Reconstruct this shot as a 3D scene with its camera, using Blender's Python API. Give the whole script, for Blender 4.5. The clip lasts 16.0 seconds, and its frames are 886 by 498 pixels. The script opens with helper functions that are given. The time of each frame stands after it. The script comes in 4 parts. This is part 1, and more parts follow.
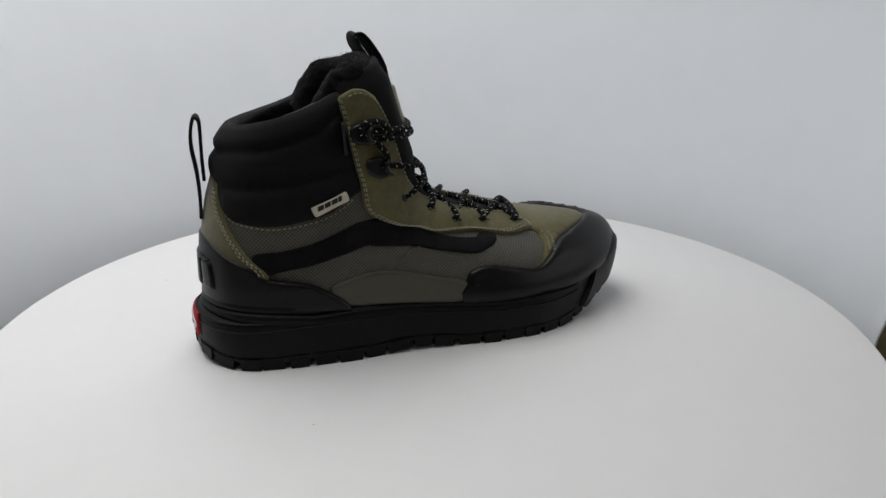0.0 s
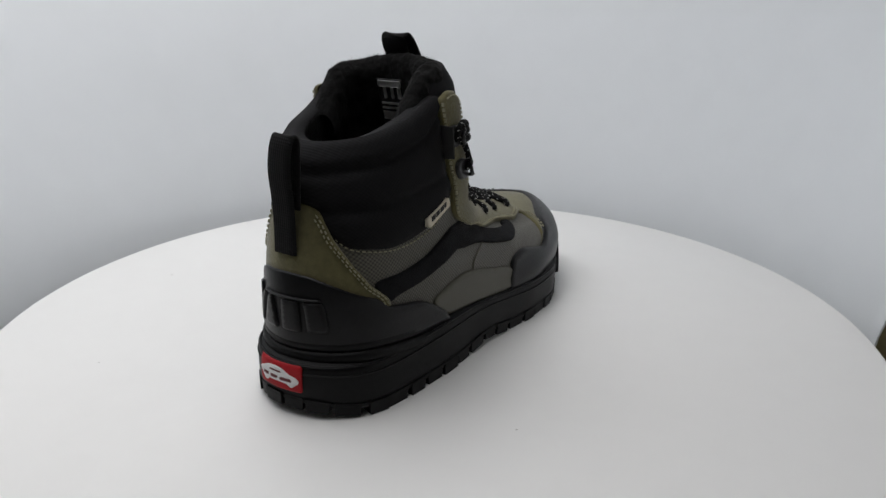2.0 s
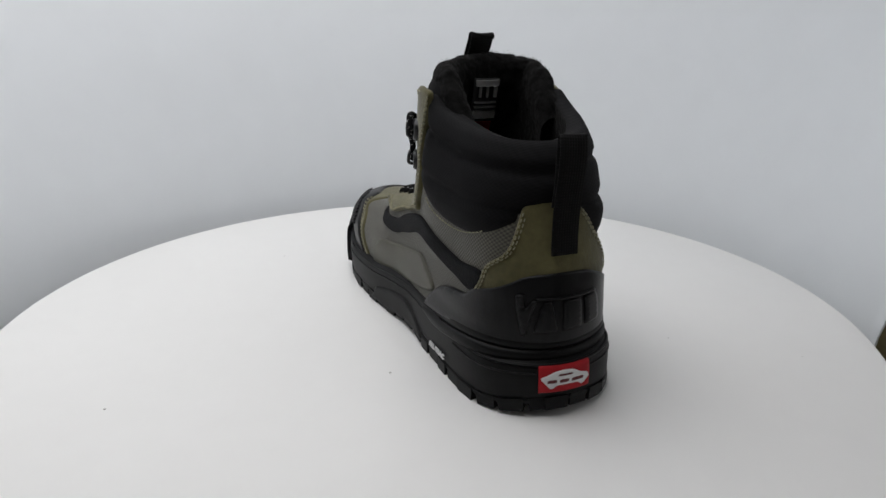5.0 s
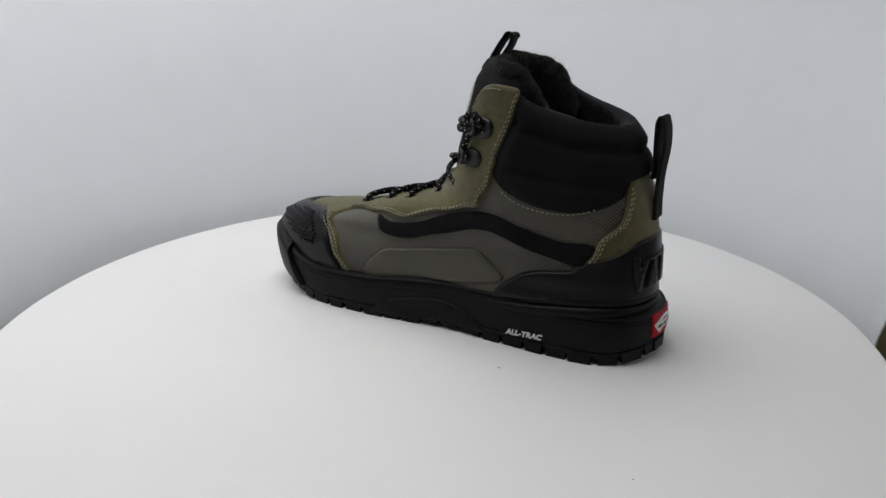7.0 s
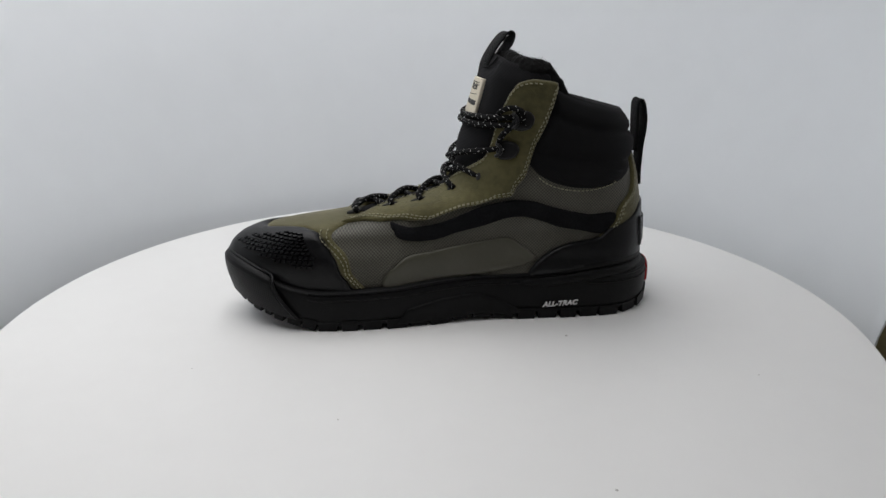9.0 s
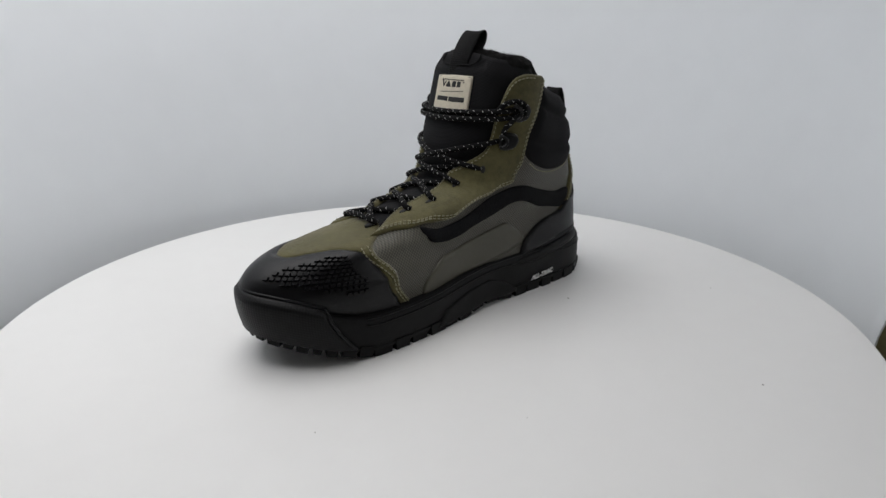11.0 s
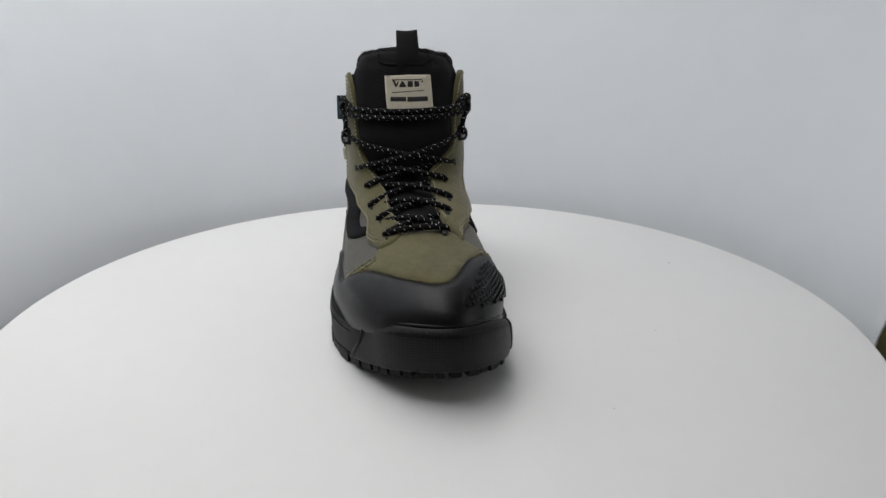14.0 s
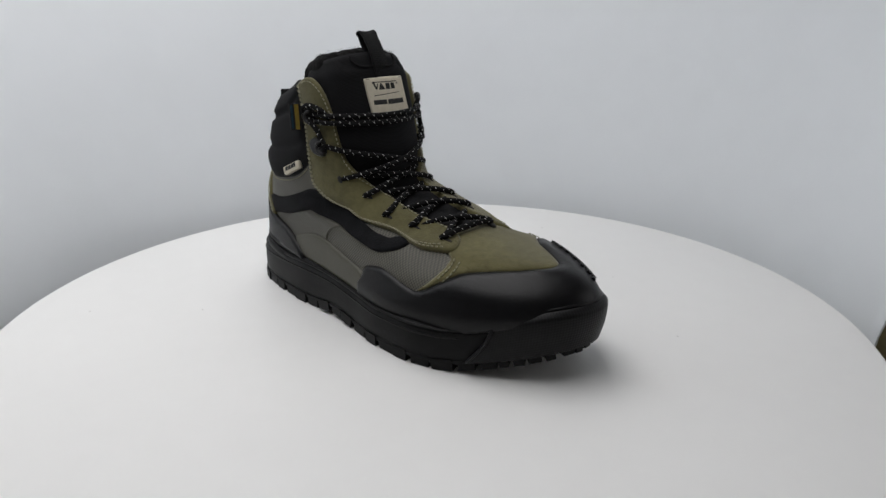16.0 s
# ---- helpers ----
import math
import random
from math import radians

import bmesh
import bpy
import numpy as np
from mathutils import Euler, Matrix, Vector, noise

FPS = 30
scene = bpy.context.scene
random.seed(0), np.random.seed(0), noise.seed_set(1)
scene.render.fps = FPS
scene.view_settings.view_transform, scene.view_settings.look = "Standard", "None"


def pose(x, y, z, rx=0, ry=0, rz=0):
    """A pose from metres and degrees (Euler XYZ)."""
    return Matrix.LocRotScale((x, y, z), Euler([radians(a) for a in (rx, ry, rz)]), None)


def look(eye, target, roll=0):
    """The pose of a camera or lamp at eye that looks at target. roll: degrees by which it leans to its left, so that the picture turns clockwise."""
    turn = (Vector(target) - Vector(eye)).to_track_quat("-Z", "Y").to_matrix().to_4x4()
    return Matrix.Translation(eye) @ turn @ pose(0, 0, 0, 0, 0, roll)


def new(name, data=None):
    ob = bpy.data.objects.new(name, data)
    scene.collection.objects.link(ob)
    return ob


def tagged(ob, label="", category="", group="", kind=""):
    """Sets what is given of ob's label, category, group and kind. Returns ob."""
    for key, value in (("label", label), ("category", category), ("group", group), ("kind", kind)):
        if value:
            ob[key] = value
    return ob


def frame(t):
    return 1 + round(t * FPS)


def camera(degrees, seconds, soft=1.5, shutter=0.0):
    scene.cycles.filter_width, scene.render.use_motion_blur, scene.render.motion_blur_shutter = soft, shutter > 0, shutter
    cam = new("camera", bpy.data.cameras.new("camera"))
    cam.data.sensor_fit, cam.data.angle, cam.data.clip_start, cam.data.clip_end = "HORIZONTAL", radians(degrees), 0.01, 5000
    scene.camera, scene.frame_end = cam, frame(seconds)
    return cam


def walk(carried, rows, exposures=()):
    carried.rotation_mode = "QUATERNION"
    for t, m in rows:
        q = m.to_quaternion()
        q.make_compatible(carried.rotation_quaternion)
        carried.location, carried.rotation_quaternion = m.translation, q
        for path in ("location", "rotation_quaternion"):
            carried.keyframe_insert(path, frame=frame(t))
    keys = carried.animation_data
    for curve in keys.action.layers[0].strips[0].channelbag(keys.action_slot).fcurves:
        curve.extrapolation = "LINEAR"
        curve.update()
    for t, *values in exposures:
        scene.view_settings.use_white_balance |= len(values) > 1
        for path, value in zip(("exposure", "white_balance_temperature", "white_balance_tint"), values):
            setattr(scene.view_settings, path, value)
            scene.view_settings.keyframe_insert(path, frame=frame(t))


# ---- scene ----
# camera: stands still in front of the turntable
FORWARD = Vector((0.01691, 0.94725, -0.32009))
EYE_AT = Vector((0.0, -0.448, 0.19417))
cam = camera(66.68, 16.0)
EYE_POSE = look(EYE_AT, EYE_AT + FORWARD, 0.08)
walk(cam, [(0.0, EYE_POSE), (16.0, EYE_POSE)], exposures=[(0.0, 0.0), (16.0, 0.0)])

# light: a bright room round the photo corner, a wide soft lamp above and to the front
world = bpy.data.worlds.new("room_light")
scene.world = world
world.use_nodes = True
world.node_tree.nodes["Background"].inputs[0].default_value = (0.86, 0.93, 1.0, 1)
world.node_tree.nodes["Background"].inputs[1].default_value = 0.35


def area_lamp(name, eye, target, w, h, watts, colour):
    d = bpy.data.lights.new(name, "AREA")
    d.shape, d.size, d.size_y, d.energy, d.color = "RECTANGLE", w, h, watts, colour
    ob = new(name, d)
    ob.matrix_world = look(eye, target)
    return ob


area_lamp("ceiling_light_panel", (-0.36, 0.03, 1.00), (-0.88, 0.05, 0.0), 1.0, 1.0, 9.6, (1.0, 0.985, 0.988))
# added fill from the right for the backdrop's left side; no window there
area_lamp("right_fill_lamp", (1.5, -0.40, 0.60), (-0.35, 0.12, 0.2), 1.0, 1.0, 3.2, (1.0, 0.985, 0.985))


# ---- the boot's shape ----
AXIS_X, AXIS_Y = 0.1538, 0.0157      # the turning axis, seen from the middle of the heel


def curve_through(xs, ys):
    """A smooth monotone-safe curve through the given stations (cubic Hermite, limited slopes)."""
    xs, ys = np.asarray(xs, float), np.asarray(ys, float)
    d = np.diff(ys) / np.diff(xs)
    m = np.concatenate([[d[0]], np.where(d[:-1] * d[1:] > 0, 2 * d[:-1] * d[1:] / (d[:-1] + d[1:] + 1e-12 * np.sign(d[:-1])), 0), [d[-1]]])

    def at(x):
        x = np.clip(x, xs[0], xs[-1])
        i = np.clip(np.searchsorted(xs, x) - 1, 0, len(xs) - 2)
        h = xs[i + 1] - xs[i]
        t = (x - xs[i]) / h
        return ((1 + 2 * t) * (1 - t) ** 2 * ys[i] + t * (1 - t) ** 2 * h * m[i] + t * t * (3 - 2 * t) * ys[i + 1] + t * t * (t - 1) * h * m[i + 1])
    return at


def table(xs, zs, rows):
    """A smooth height field over stations xs (along the foot) and zs (up)."""
    lines = [curve_through(xs, r) for r in rows]

    def at(x, z):
        vals = np.stack([f(x) for f in lines], -1)
        zc = np.clip(z, zs[0], zs[-1])
        i = int(np.clip(np.searchsorted(zs, zc) - 1, 0, len(zs) - 2))
        t = (zc - zs[i]) / (zs[i + 1] - zs[i])
        t = t * t * (3 - 2 * t)
        return vals[..., i] * (1 - t) + vals[..., i + 1] * t
    return at


# the upper: its front ridge, heel line, and half-widths on the outer and inner side of the foot
RIDGE_X = [0.245, 0.280, 0.2908, 0.2886, 0.2826, 0.2732, 0.2580, 0.2359, 0.2196, 0.207, 0.193, 0.179, 0.163, 0.151, 0.1425, 0.1385, 0.1345, 0.1292, 0.1242, 0.1184, 0.1132, 0.1102]
RIDGE_Z = [0.012, 0.030, 0.040, 0.0485, 0.0545, 0.0585, 0.0615, 0.0645, 0.067, 0.0695, 0.0732, 0.0765, 0.0805, 0.0845, 0.090, 0.097, 0.108, 0.1219, 0.1353, 0.154, 0.172, 0.180]
RIDGE_V = 0.3 * np.concatenate([[0], np.cumsum(np.hypot(np.diff([0.296, 0.2985, 0.297, 0.293, 0.286, 0.276, 0.2603] + RIDGE_X[7:]), np.diff(RIDGE_Z)))]) + 0.7 * (np.array(RIDGE_Z) - RIDGE_Z[0])
V_MAX = float(RIDGE_V[-1])
z_of_v = curve_through(RIDGE_V, RIDGE_Z)
ridge = curve_through(RIDGE_Z, RIDGE_X)
heel_line = curve_through([0.012, 0.03, 0.0486, 0.0676, 0.0922, 0.1082, 0.1239, 0.1373, 0.172], [0.003, 0.005, 0.0055, 0.0065, 0.0108, 0.0158, 0.0198, 0.0240, 0.031])
mid_line = curve_through([0, 0.08, 0.12, 0.16, 0.20, 0.25, 0.31], [0, 0.000, -0.001, 0.007, 0.008, 0.007, 0.018])
TIP_Z = [0.012, 0.03, 0.045, 0.053, 0.06, 0.066, 0.075, 0.085, 0.095, 0.11, 0.14, 0.172]
tip_outer = curve_through(TIP_Z, [0.06, 0.07, 0.09, 0.14, 0.22, 0.20, 0.15, 0.07, 0.06, 0.05, 0.035, 0.03])
tip_inner = curve_through(TIP_Z, [0.06, 0.07, 0.075, 0.08, 0.07, 0.06, 0.05, 0.05, 0.05, 0.05, 0.035, 0.03])
XS = [0.0, 0.05, 0.09, 0.14, 0.19, 0.235, 0.29]
ZS = [0.012, 0.03, 0.045, 0.06, 0.075, 0.10, 0.13, 0.172]
outer_width = table(XS, ZS, [
    [0.041, 0.043, 0.0435, 0.045, 0.049, 0.044, 0.030], [0.041, 0.043, 0.0435, 0.045, 0.049, 0.044, 0.030],
    [0.040, 0.042, 0.043, 0.044, 0.0445, 0.040, 0.028], [0.040, 0.041, 0.043, 0.042, 0.040, 0.036, 0.026],
    [0.039, 0.042, 0.0445, 0.041, 0.036, 0.032, 0.030], [0.038, 0.041, 0.0430, 0.042, 0.036, 0.032, 0.030],
    [0.037, 0.038, 0.040, 0.0445, 0.036, 0.032, 0.030], [0.037, 0.038, 0.0410, 0.050, 0.036, 0.032, 0.030]])
inner_width = table(XS, ZS, [
    [0.038, 0.040, 0.040, 0.0405, 0.048, 0.052, 0.045], [0.038, 0.039, 0.040, 0.0405, 0.048, 0.052, 0.045],
    [0.036, 0.037, 0.038, 0.041, 0.049, 0.0515, 0.047], [0.035, 0.0355, 0.038, 0.040, 0.044, 0.047, 0.043],
    [0.034, 0.037, 0.0420, 0.042, 0.041, 0.037, 0.034], [0.034, 0.038, 0.0450, 0.044, 0.038, 0.034, 0.030],
    [0.033, 0.0370, 0.0455, 0.0415, 0.038, 0.034, 0.030], [0.033, 0.0375, 0.0455, 0.0395, 0.038, 0.034, 0.030]])



def outline(x0, x1, width, side, tip, heel_round, mid, n=160):
    """Half of a level outline from the heel point x0 to the tip x1, evenly spaced."""
    q = (1 - np.cos(np.linspace(0, np.pi, 241))) / 2
    x = x0 + (x1 - x0) * q
    a, b = np.sqrt(np.maximum(2 * (x - x0) / heel_round, 0)), np.sqrt(np.maximum(2 * (x1 - x) / tip, 0))
    ga, gb = a / (1 + a ** 5) ** 0.2, b / (1 + b ** 4) ** 0.25
    s = np.clip((x1 - x - 0.05) / 0.09, 0, 1)
    gb = gb + (1 - gb) * s * s * (3 - 2 * s)
    m = mid(x)
    y = m + ga * gb * (width - side * m) * side
    arc = np.concatenate([[0], np.cumsum(np.hypot(np.diff(x), np.diff(y)))])
    e = np.linspace(0, arc[-1], n)
    return np.interp(e, arc, x), np.interp(e, arc, y)


NV, NU = 220, 161


def upper_grid():
    vs = np.linspace(0, V_MAX, NV)
    g = np.empty((NV, 2 * NU - 1, 3))
    for i, v in enumerate(vs):
        z = float(z_of_v(v))
        x0, x1 = float(heel_line(z)), float(ridge(z))
        q = (1 - np.cos(np.linspace(0, np.pi, 241))) / 2
        x = x0 + (x1 - x0) * q
        xo, yo = outline(x0, x1, outer_width(x, z), -1, float(tip_outer(z)), 0.045, mid_line, NU)
        xi, yi = outline(x0, x1, inner_width(x, z), 1, float(tip_inner(z)), 0.045, mid_line, NU)
        g[i, :NU, 0], g[i, :NU, 1] = xo, yo
        g[i, NU - 1:, 0], g[i, NU - 1:, 1] = xi[::-1], yi[::-1]
        g[i, :, 2] = z
    return g


def normals(g):
    """Outward normals of a closed ring grid."""
    du = np.roll(g[:, :-1], -1, 1) - np.roll(g[:, :-1], 1, 1)
    dv = np.gradient(g[:, :-1], axis=0)
    n = np.cross(du, dv)
    n /= np.linalg.norm(n, axis=2, keepdims=True) + 1e-12
    for _ in range(2):
        n = (n + np.roll(n, 1, 1) + np.roll(n, -1, 1)) / 3
    n /= np.linalg.norm(n, axis=2, keepdims=True) + 1e-12
    return np.concatenate([n, n[:, :1]], 1)


def sampler(g, v_max):
    """surf(u, v, h): a point of the grid; u runs 0 at the heel, 0.5 at the toe along the outer side, 1 at the heel again."""
    nm = normals(g)
    nv, nu = g.shape[0], g.shape[1]

    def surf(u, v, h=0.0):
        u = np.mod(np.asarray(u, float), 1.0) * (nu - 1)
        v = np.clip(np.asarray(v, float) / v_max, 0, 1) * (nv - 1)
        i, j = np.minimum(u.astype(int), nu - 2), np.minimum(v.astype(int), nv - 2)
        a, b = (u - i)[..., None], (v - j)[..., None]

        def mix(k):
            return (k[j, i] * (1 - a) + k[j, i + 1] * a) * (1 - b) + (k[j + 1, i] * (1 - a) + k[j + 1, i + 1] * a) * b
        n = mix(nm)
        return mix(g) + n / (np.linalg.norm(n, axis=-1, keepdims=True) + 1e-12) * np.asarray(h)[..., None]
    return surf


v_of_z = curve_through(RIDGE_Z, RIDGE_V)

# the sole: outline at mid height, bottom with toe spring and arch, and top line
SOLE_X = [-0.004, 0.022, 0.05, 0.08, 0.11, 0.145, 0.18, 0.205, 0.235, 0.27, 0.303]
sole_outer = curve_through(SOLE_X, [0.0465, 0.0467, 0.0475, 0.0485, 0.0475, 0.049, 0.053, 0.0535, 0.0469, 0.0347, 0.0361])
sole_inner = curve_through(SOLE_X, [0.042, 0.042, 0.0425, 0.0425, 0.0425, 0.0460, 0.0520, 0.0552, 0.0577, 0.0562, 0.0522])
sole_low = curve_through([-0.004, 0.012, 0.03, 0.095, 0.125, 0.155, 0.225, 0.24, 0.254, 0.271, 0.284, 0.293, 0.303], [0.005, 0.0015, 0.0, 0.0, 0.003, 0.0, 0.0, 0.0025, 0.0058, 0.0104, 0.0146, 0.0172, 0.0195])
sole_high = curve_through([-0.004, 0.02, 0.05, 0.09, 0.12, 0.155, 0.18, 0.225, 0.25, 0.265, 0.285, 0.303], [0.031, 0.031, 0.032, 0.0335, 0.032, 0.029, 0.0275, 0.0275, 0.031, 0.038, 0.045, 0.048])


def sole_grid(profile):
    """Rings round the sole; profile: rows of (share of the height, metres outward)."""
    q = (1 - np.cos(np.linspace(0, np.pi, 241))) / 2
    g = np.empty((len(profile), 2 * NU - 1, 3))
    for i, (share, out) in enumerate(profile):
        x0, x1 = -0.004 - out, 0.2933 + out - 0.006 * (1 - share) ** 1.6
        x = x0 + (x1 - x0) * q
        xo, yo = outline(x0, x1, sole_outer(x) + out, -1, 0.0837, 0.05, mid_line, NU)
        xi, yi = outline(x0, x1, sole_inner(x) + out, 1, 0.0744, 0.05, mid_line, NU)
        g[i, :NU, 0], g[i, :NU, 1] = xo, yo
        g[i, NU - 1:, 0], g[i, NU - 1:, 1] = xi[::-1], yi[::-1]
        xa = g[i, :, 0]
        rise = np.where(np.arange(2 * NU - 1) >= NU - 1, 0.0025 * np.exp(-((xa - 0.150) / 0.038) ** 2), 0.0)
        g[i, :, 2] = sole_low(xa) + share * (sole_high(xa) + rise - sole_low(xa))
    return g

# outlines on the upper: (way round, way up)
COLLAR = [(-0.268, 0.1815), (-0.235, 0.1765), (-0.195, 0.1721), (-0.126, 0.1668), (-0.060, 0.1638), (0.000, 0.1630), (0.060, 0.1638), (0.126, 0.1668), (0.195, 0.1721), (0.235, 0.1765), (0.284, 0.1815), (0.288, 0.1650), (0.296, 0.1490), (0.303, 0.1360), (0.304, 0.1271), (0.293, 0.1243), (0.251, 0.1152), (0.201, 0.1100), (0.148, 0.1072), (0.108, 0.1095), (0.078, 0.1126), (0.059, 0.1191), (0.030, 0.1262), (-0.040, 0.1262), (-0.052, 0.1250), (-0.106, 0.1168), (-0.155, 0.1135), (-0.201, 0.1142), (-0.248, 0.1187), (-0.281, 0.1248), (-0.298, 0.1308), (-0.309, 0.1320), (-0.300, 0.1430), (-0.276, 0.1575), (-0.260, 0.1700)]
COLLAR_TOP = [(-0.335, 0.1827), (-0.300, 0.1817), (-0.250, 0.1777), (-0.195, 0.1721), (-0.126, 0.1668), (-0.060, 0.1638), (0.000, 0.1630), (0.060, 0.1638), (0.126, 0.1668), (0.195, 0.1721), (0.250, 0.1777), (0.300, 0.1817), (0.335, 0.1827)]
STRIPE_OUT = [(0.095, 0.0763), (0.134, 0.0810), (0.186, 0.0887), (0.257, 0.1028), (0.279, 0.1060), (0.321, 0.1065), (0.345, 0.0985), (0.331, 0.0800), (0.326, 0.0680), (0.336, 0.0628), (0.350, 0.0652), (0.362, 0.0666), (0.365, 0.0628), (0.345, 0.0560), (0.318, 0.0500), (0.293, 0.0466), (0.278, 0.0505), (0.271, 0.0580), (0.270, 0.0702), (0.244, 0.0763), (0.234, 0.0794), (0.183, 0.0693), (0.134, 0.0548), (0.103, 0.0499), (0.087, 0.0478)]
STRIPE_IN = [(0.595, 0.0765), (0.643, 0.0707), (0.655, 0.0761), (0.659, 0.0852), (0.659, 0.0983), (0.687, 0.1053), (0.730, 0.1042), (0.789, 0.0953), (0.863, 0.0838), (0.909, 0.0815), (0.918, 0.0501), (0.881, 0.0562), (0.805, 0.0775), (0.759, 0.0852), (0.732, 0.0822), (0.727, 0.0693), (0.731, 0.0527), (0.713, 0.0478), (0.688, 0.0503), (0.647, 0.0634)]
SIDE_OUT = [(0.136, 0.0337), (0.156, 0.0391), (0.180, 0.0426), (0.201, 0.0417), (0.228, 0.0360), (0.264, 0.0281), (0.265, 0.0162), (0.198, 0.0199), (0.148, 0.0227)]
SIDE_IN = [(0.673, 0.0145), (0.696, 0.0309), (0.709, 0.0370), (0.731, 0.0391), (0.786, 0.0468), (0.805, 0.0492), (0.823, 0.0424), (0.845, 0.0302), (0.816, 0.0243), (0.752, 0.0194)]
STAY_OUT = [(0.278, 0.1786), (0.288, 0.1648), (0.295, 0.1486), (0.299, 0.1355), (0.303, 0.1255), (0.305, 0.1098), (0.322, 0.0988), (0.327, 0.0894), (0.329, 0.0787), (0.344, 0.0735), (0.362, 0.0700), (0.362, 0.0609), (0.369, 0.0562), (0.410, 0.0588), (0.456, 0.0719), (0.464, 0.0789), (0.443, 0.0897), (0.441, 0.1023), (0.429, 0.1145), (0.395, 0.1306), (0.386, 0.1472), (0.380, 0.1599), (0.368, 0.1716), (0.354, 0.1790), (0.334, 0.1834), (0.312, 0.1838), (0.290, 0.1812)]
STAY_IN = [(0.748, 0.1826), (0.745, 0.1723), (0.731, 0.1585), (0.709, 0.1440), (0.701, 0.1327), (0.694, 0.1236), (0.679, 0.1159), (0.677, 0.1091), (0.653, 0.1056), (0.645, 0.0988), (0.633, 0.0946), (0.632, 0.0875), (0.628, 0.0810), (0.609, 0.0796), (0.592, 0.0796), (0.580, 0.0765), (0.559, 0.0751), (0.551, 0.0698), (0.545, 0.0735), (0.528, 0.0836), (0.522, 0.0927), (0.530, 0.1074), (0.541, 0.1191), (0.608, 0.1341), (0.624, 0.1531), (0.637, 0.1670), (0.648, 0.1760), (0.664, 0.1825), (0.690, 0.1852), (0.720, 0.1846)]
VAMP = [(0.336, 0.0306), (0.366, 0.0384), (0.392, 0.0442), (0.434, 0.0487), (0.481, 0.0527), (0.512, 0.0531), (0.530, 0.0569), (0.547, 0.0604), (0.575, 0.0581), (0.606, 0.0494), (0.635, 0.0349), (0.641, 0.0215), (0.638, 0.0159), (0.652, 0.0159), (0.644, 0.0384), (0.569, 0.0658), (0.549, 0.0735), (0.523, 0.0805), (0.493, 0.0801), (0.452, 0.0751), (0.418, 0.0655), (0.394, 0.0536), (0.360, 0.0403)]
CAP = [(0.266, 0.0145), (0.258, 0.0225), (0.268, 0.0345), (0.294, 0.0374), (0.336, 0.0306), (0.366, 0.0384), (0.392, 0.0442), (0.434, 0.0487), (0.481, 0.0527), (0.512, 0.0531), (0.530, 0.0569), (0.547, 0.0604), (0.575, 0.0581), (0.606, 0.0494), (0.635, 0.0349), (0.641, 0.0215), (0.638, 0.0159), (0.670, 0.0020), (0.620, 0.0080), (0.560, 0.0221), (0.500, 0.0241), (0.440, 0.0221), (0.380, 0.0080), (0.250, 0.0020)]
COUNTER = [(0.000, 0.1349), (0.043, 0.1294), (0.061, 0.1203), (0.082, 0.1042), (0.090, 0.0740), (0.088, 0.0456), (0.075, 0.0363), (0.000, 0.0385), (-0.075, 0.0363), (-0.089, 0.0419), (-0.081, 0.0562), (-0.091, 0.0913), (-0.073, 0.1081), (-0.056, 0.1252), (-0.048, 0.1311)]
CUP = [(0.000, 0.0908), (0.033, 0.0882), (0.062, 0.0768), (0.080, 0.0582), (0.085, 0.0449), (0.121, 0.0382), (0.150, 0.0250), (0.157, 0.0190), (0.080, 0.0238), (0.000, 0.0258), (-0.080, 0.0238), (-0.167, 0.0190), (-0.159, 0.0255), (-0.138, 0.0363), (-0.119, 0.0412), (-0.088, 0.0452), (-0.080, 0.0582), (-0.081, 0.0581), (-0.042, 0.0861)]
QUARTER_OUT = [(0.050, 0.0340), (0.145, 0.0245), (0.200, 0.0100), (0.352, 0.0080), (0.375, 0.0332), (0.400, 0.0582), (0.400, 0.0795), (0.388, 0.0720), (0.369, 0.0755), (0.354, 0.0807), (0.352, 0.0914), (0.347, 0.1008), (0.325, 0.1206), (0.304, 0.1311), (0.293, 0.1283), (0.251, 0.1192), (0.201, 0.1140), (0.148, 0.1112), (0.108, 0.1135), (0.078, 0.1166), (0.059, 0.1231), (0.030, 0.1302), (0.030, 0.1133)]
QUARTER_IN = [(0.950, 0.0340), (0.855, 0.0245), (0.800, 0.0120), (0.660, 0.0080), (0.625, 0.0332), (0.565, 0.0647), (0.539, 0.0728), (0.547, 0.0781), (0.568, 0.0795), (0.580, 0.0826), (0.597, 0.0826), (0.616, 0.0840), (0.620, 0.0905), (0.621, 0.0976), (0.633, 0.1018), (0.641, 0.1086), (0.665, 0.1121), (0.667, 0.1189), (0.702, 0.1348), (0.719, 0.1288), (0.752, 0.1227), (0.799, 0.1182), (0.845, 0.1175), (0.894, 0.1208), (0.948, 0.1290), (0.950, 0.1237)]
GRIP = [(0.512, 0.0418), (0.566, 0.0540), (0.608, 0.0392), (0.616, 0.0318), (0.592, 0.0318), (0.545, 0.0374)]
HOOKS_OUT = [(0.320, 0.1589), (0.341, 0.1388)]
HOOKS_IN = [(0.679, 0.1599), (0.652, 0.1404)]


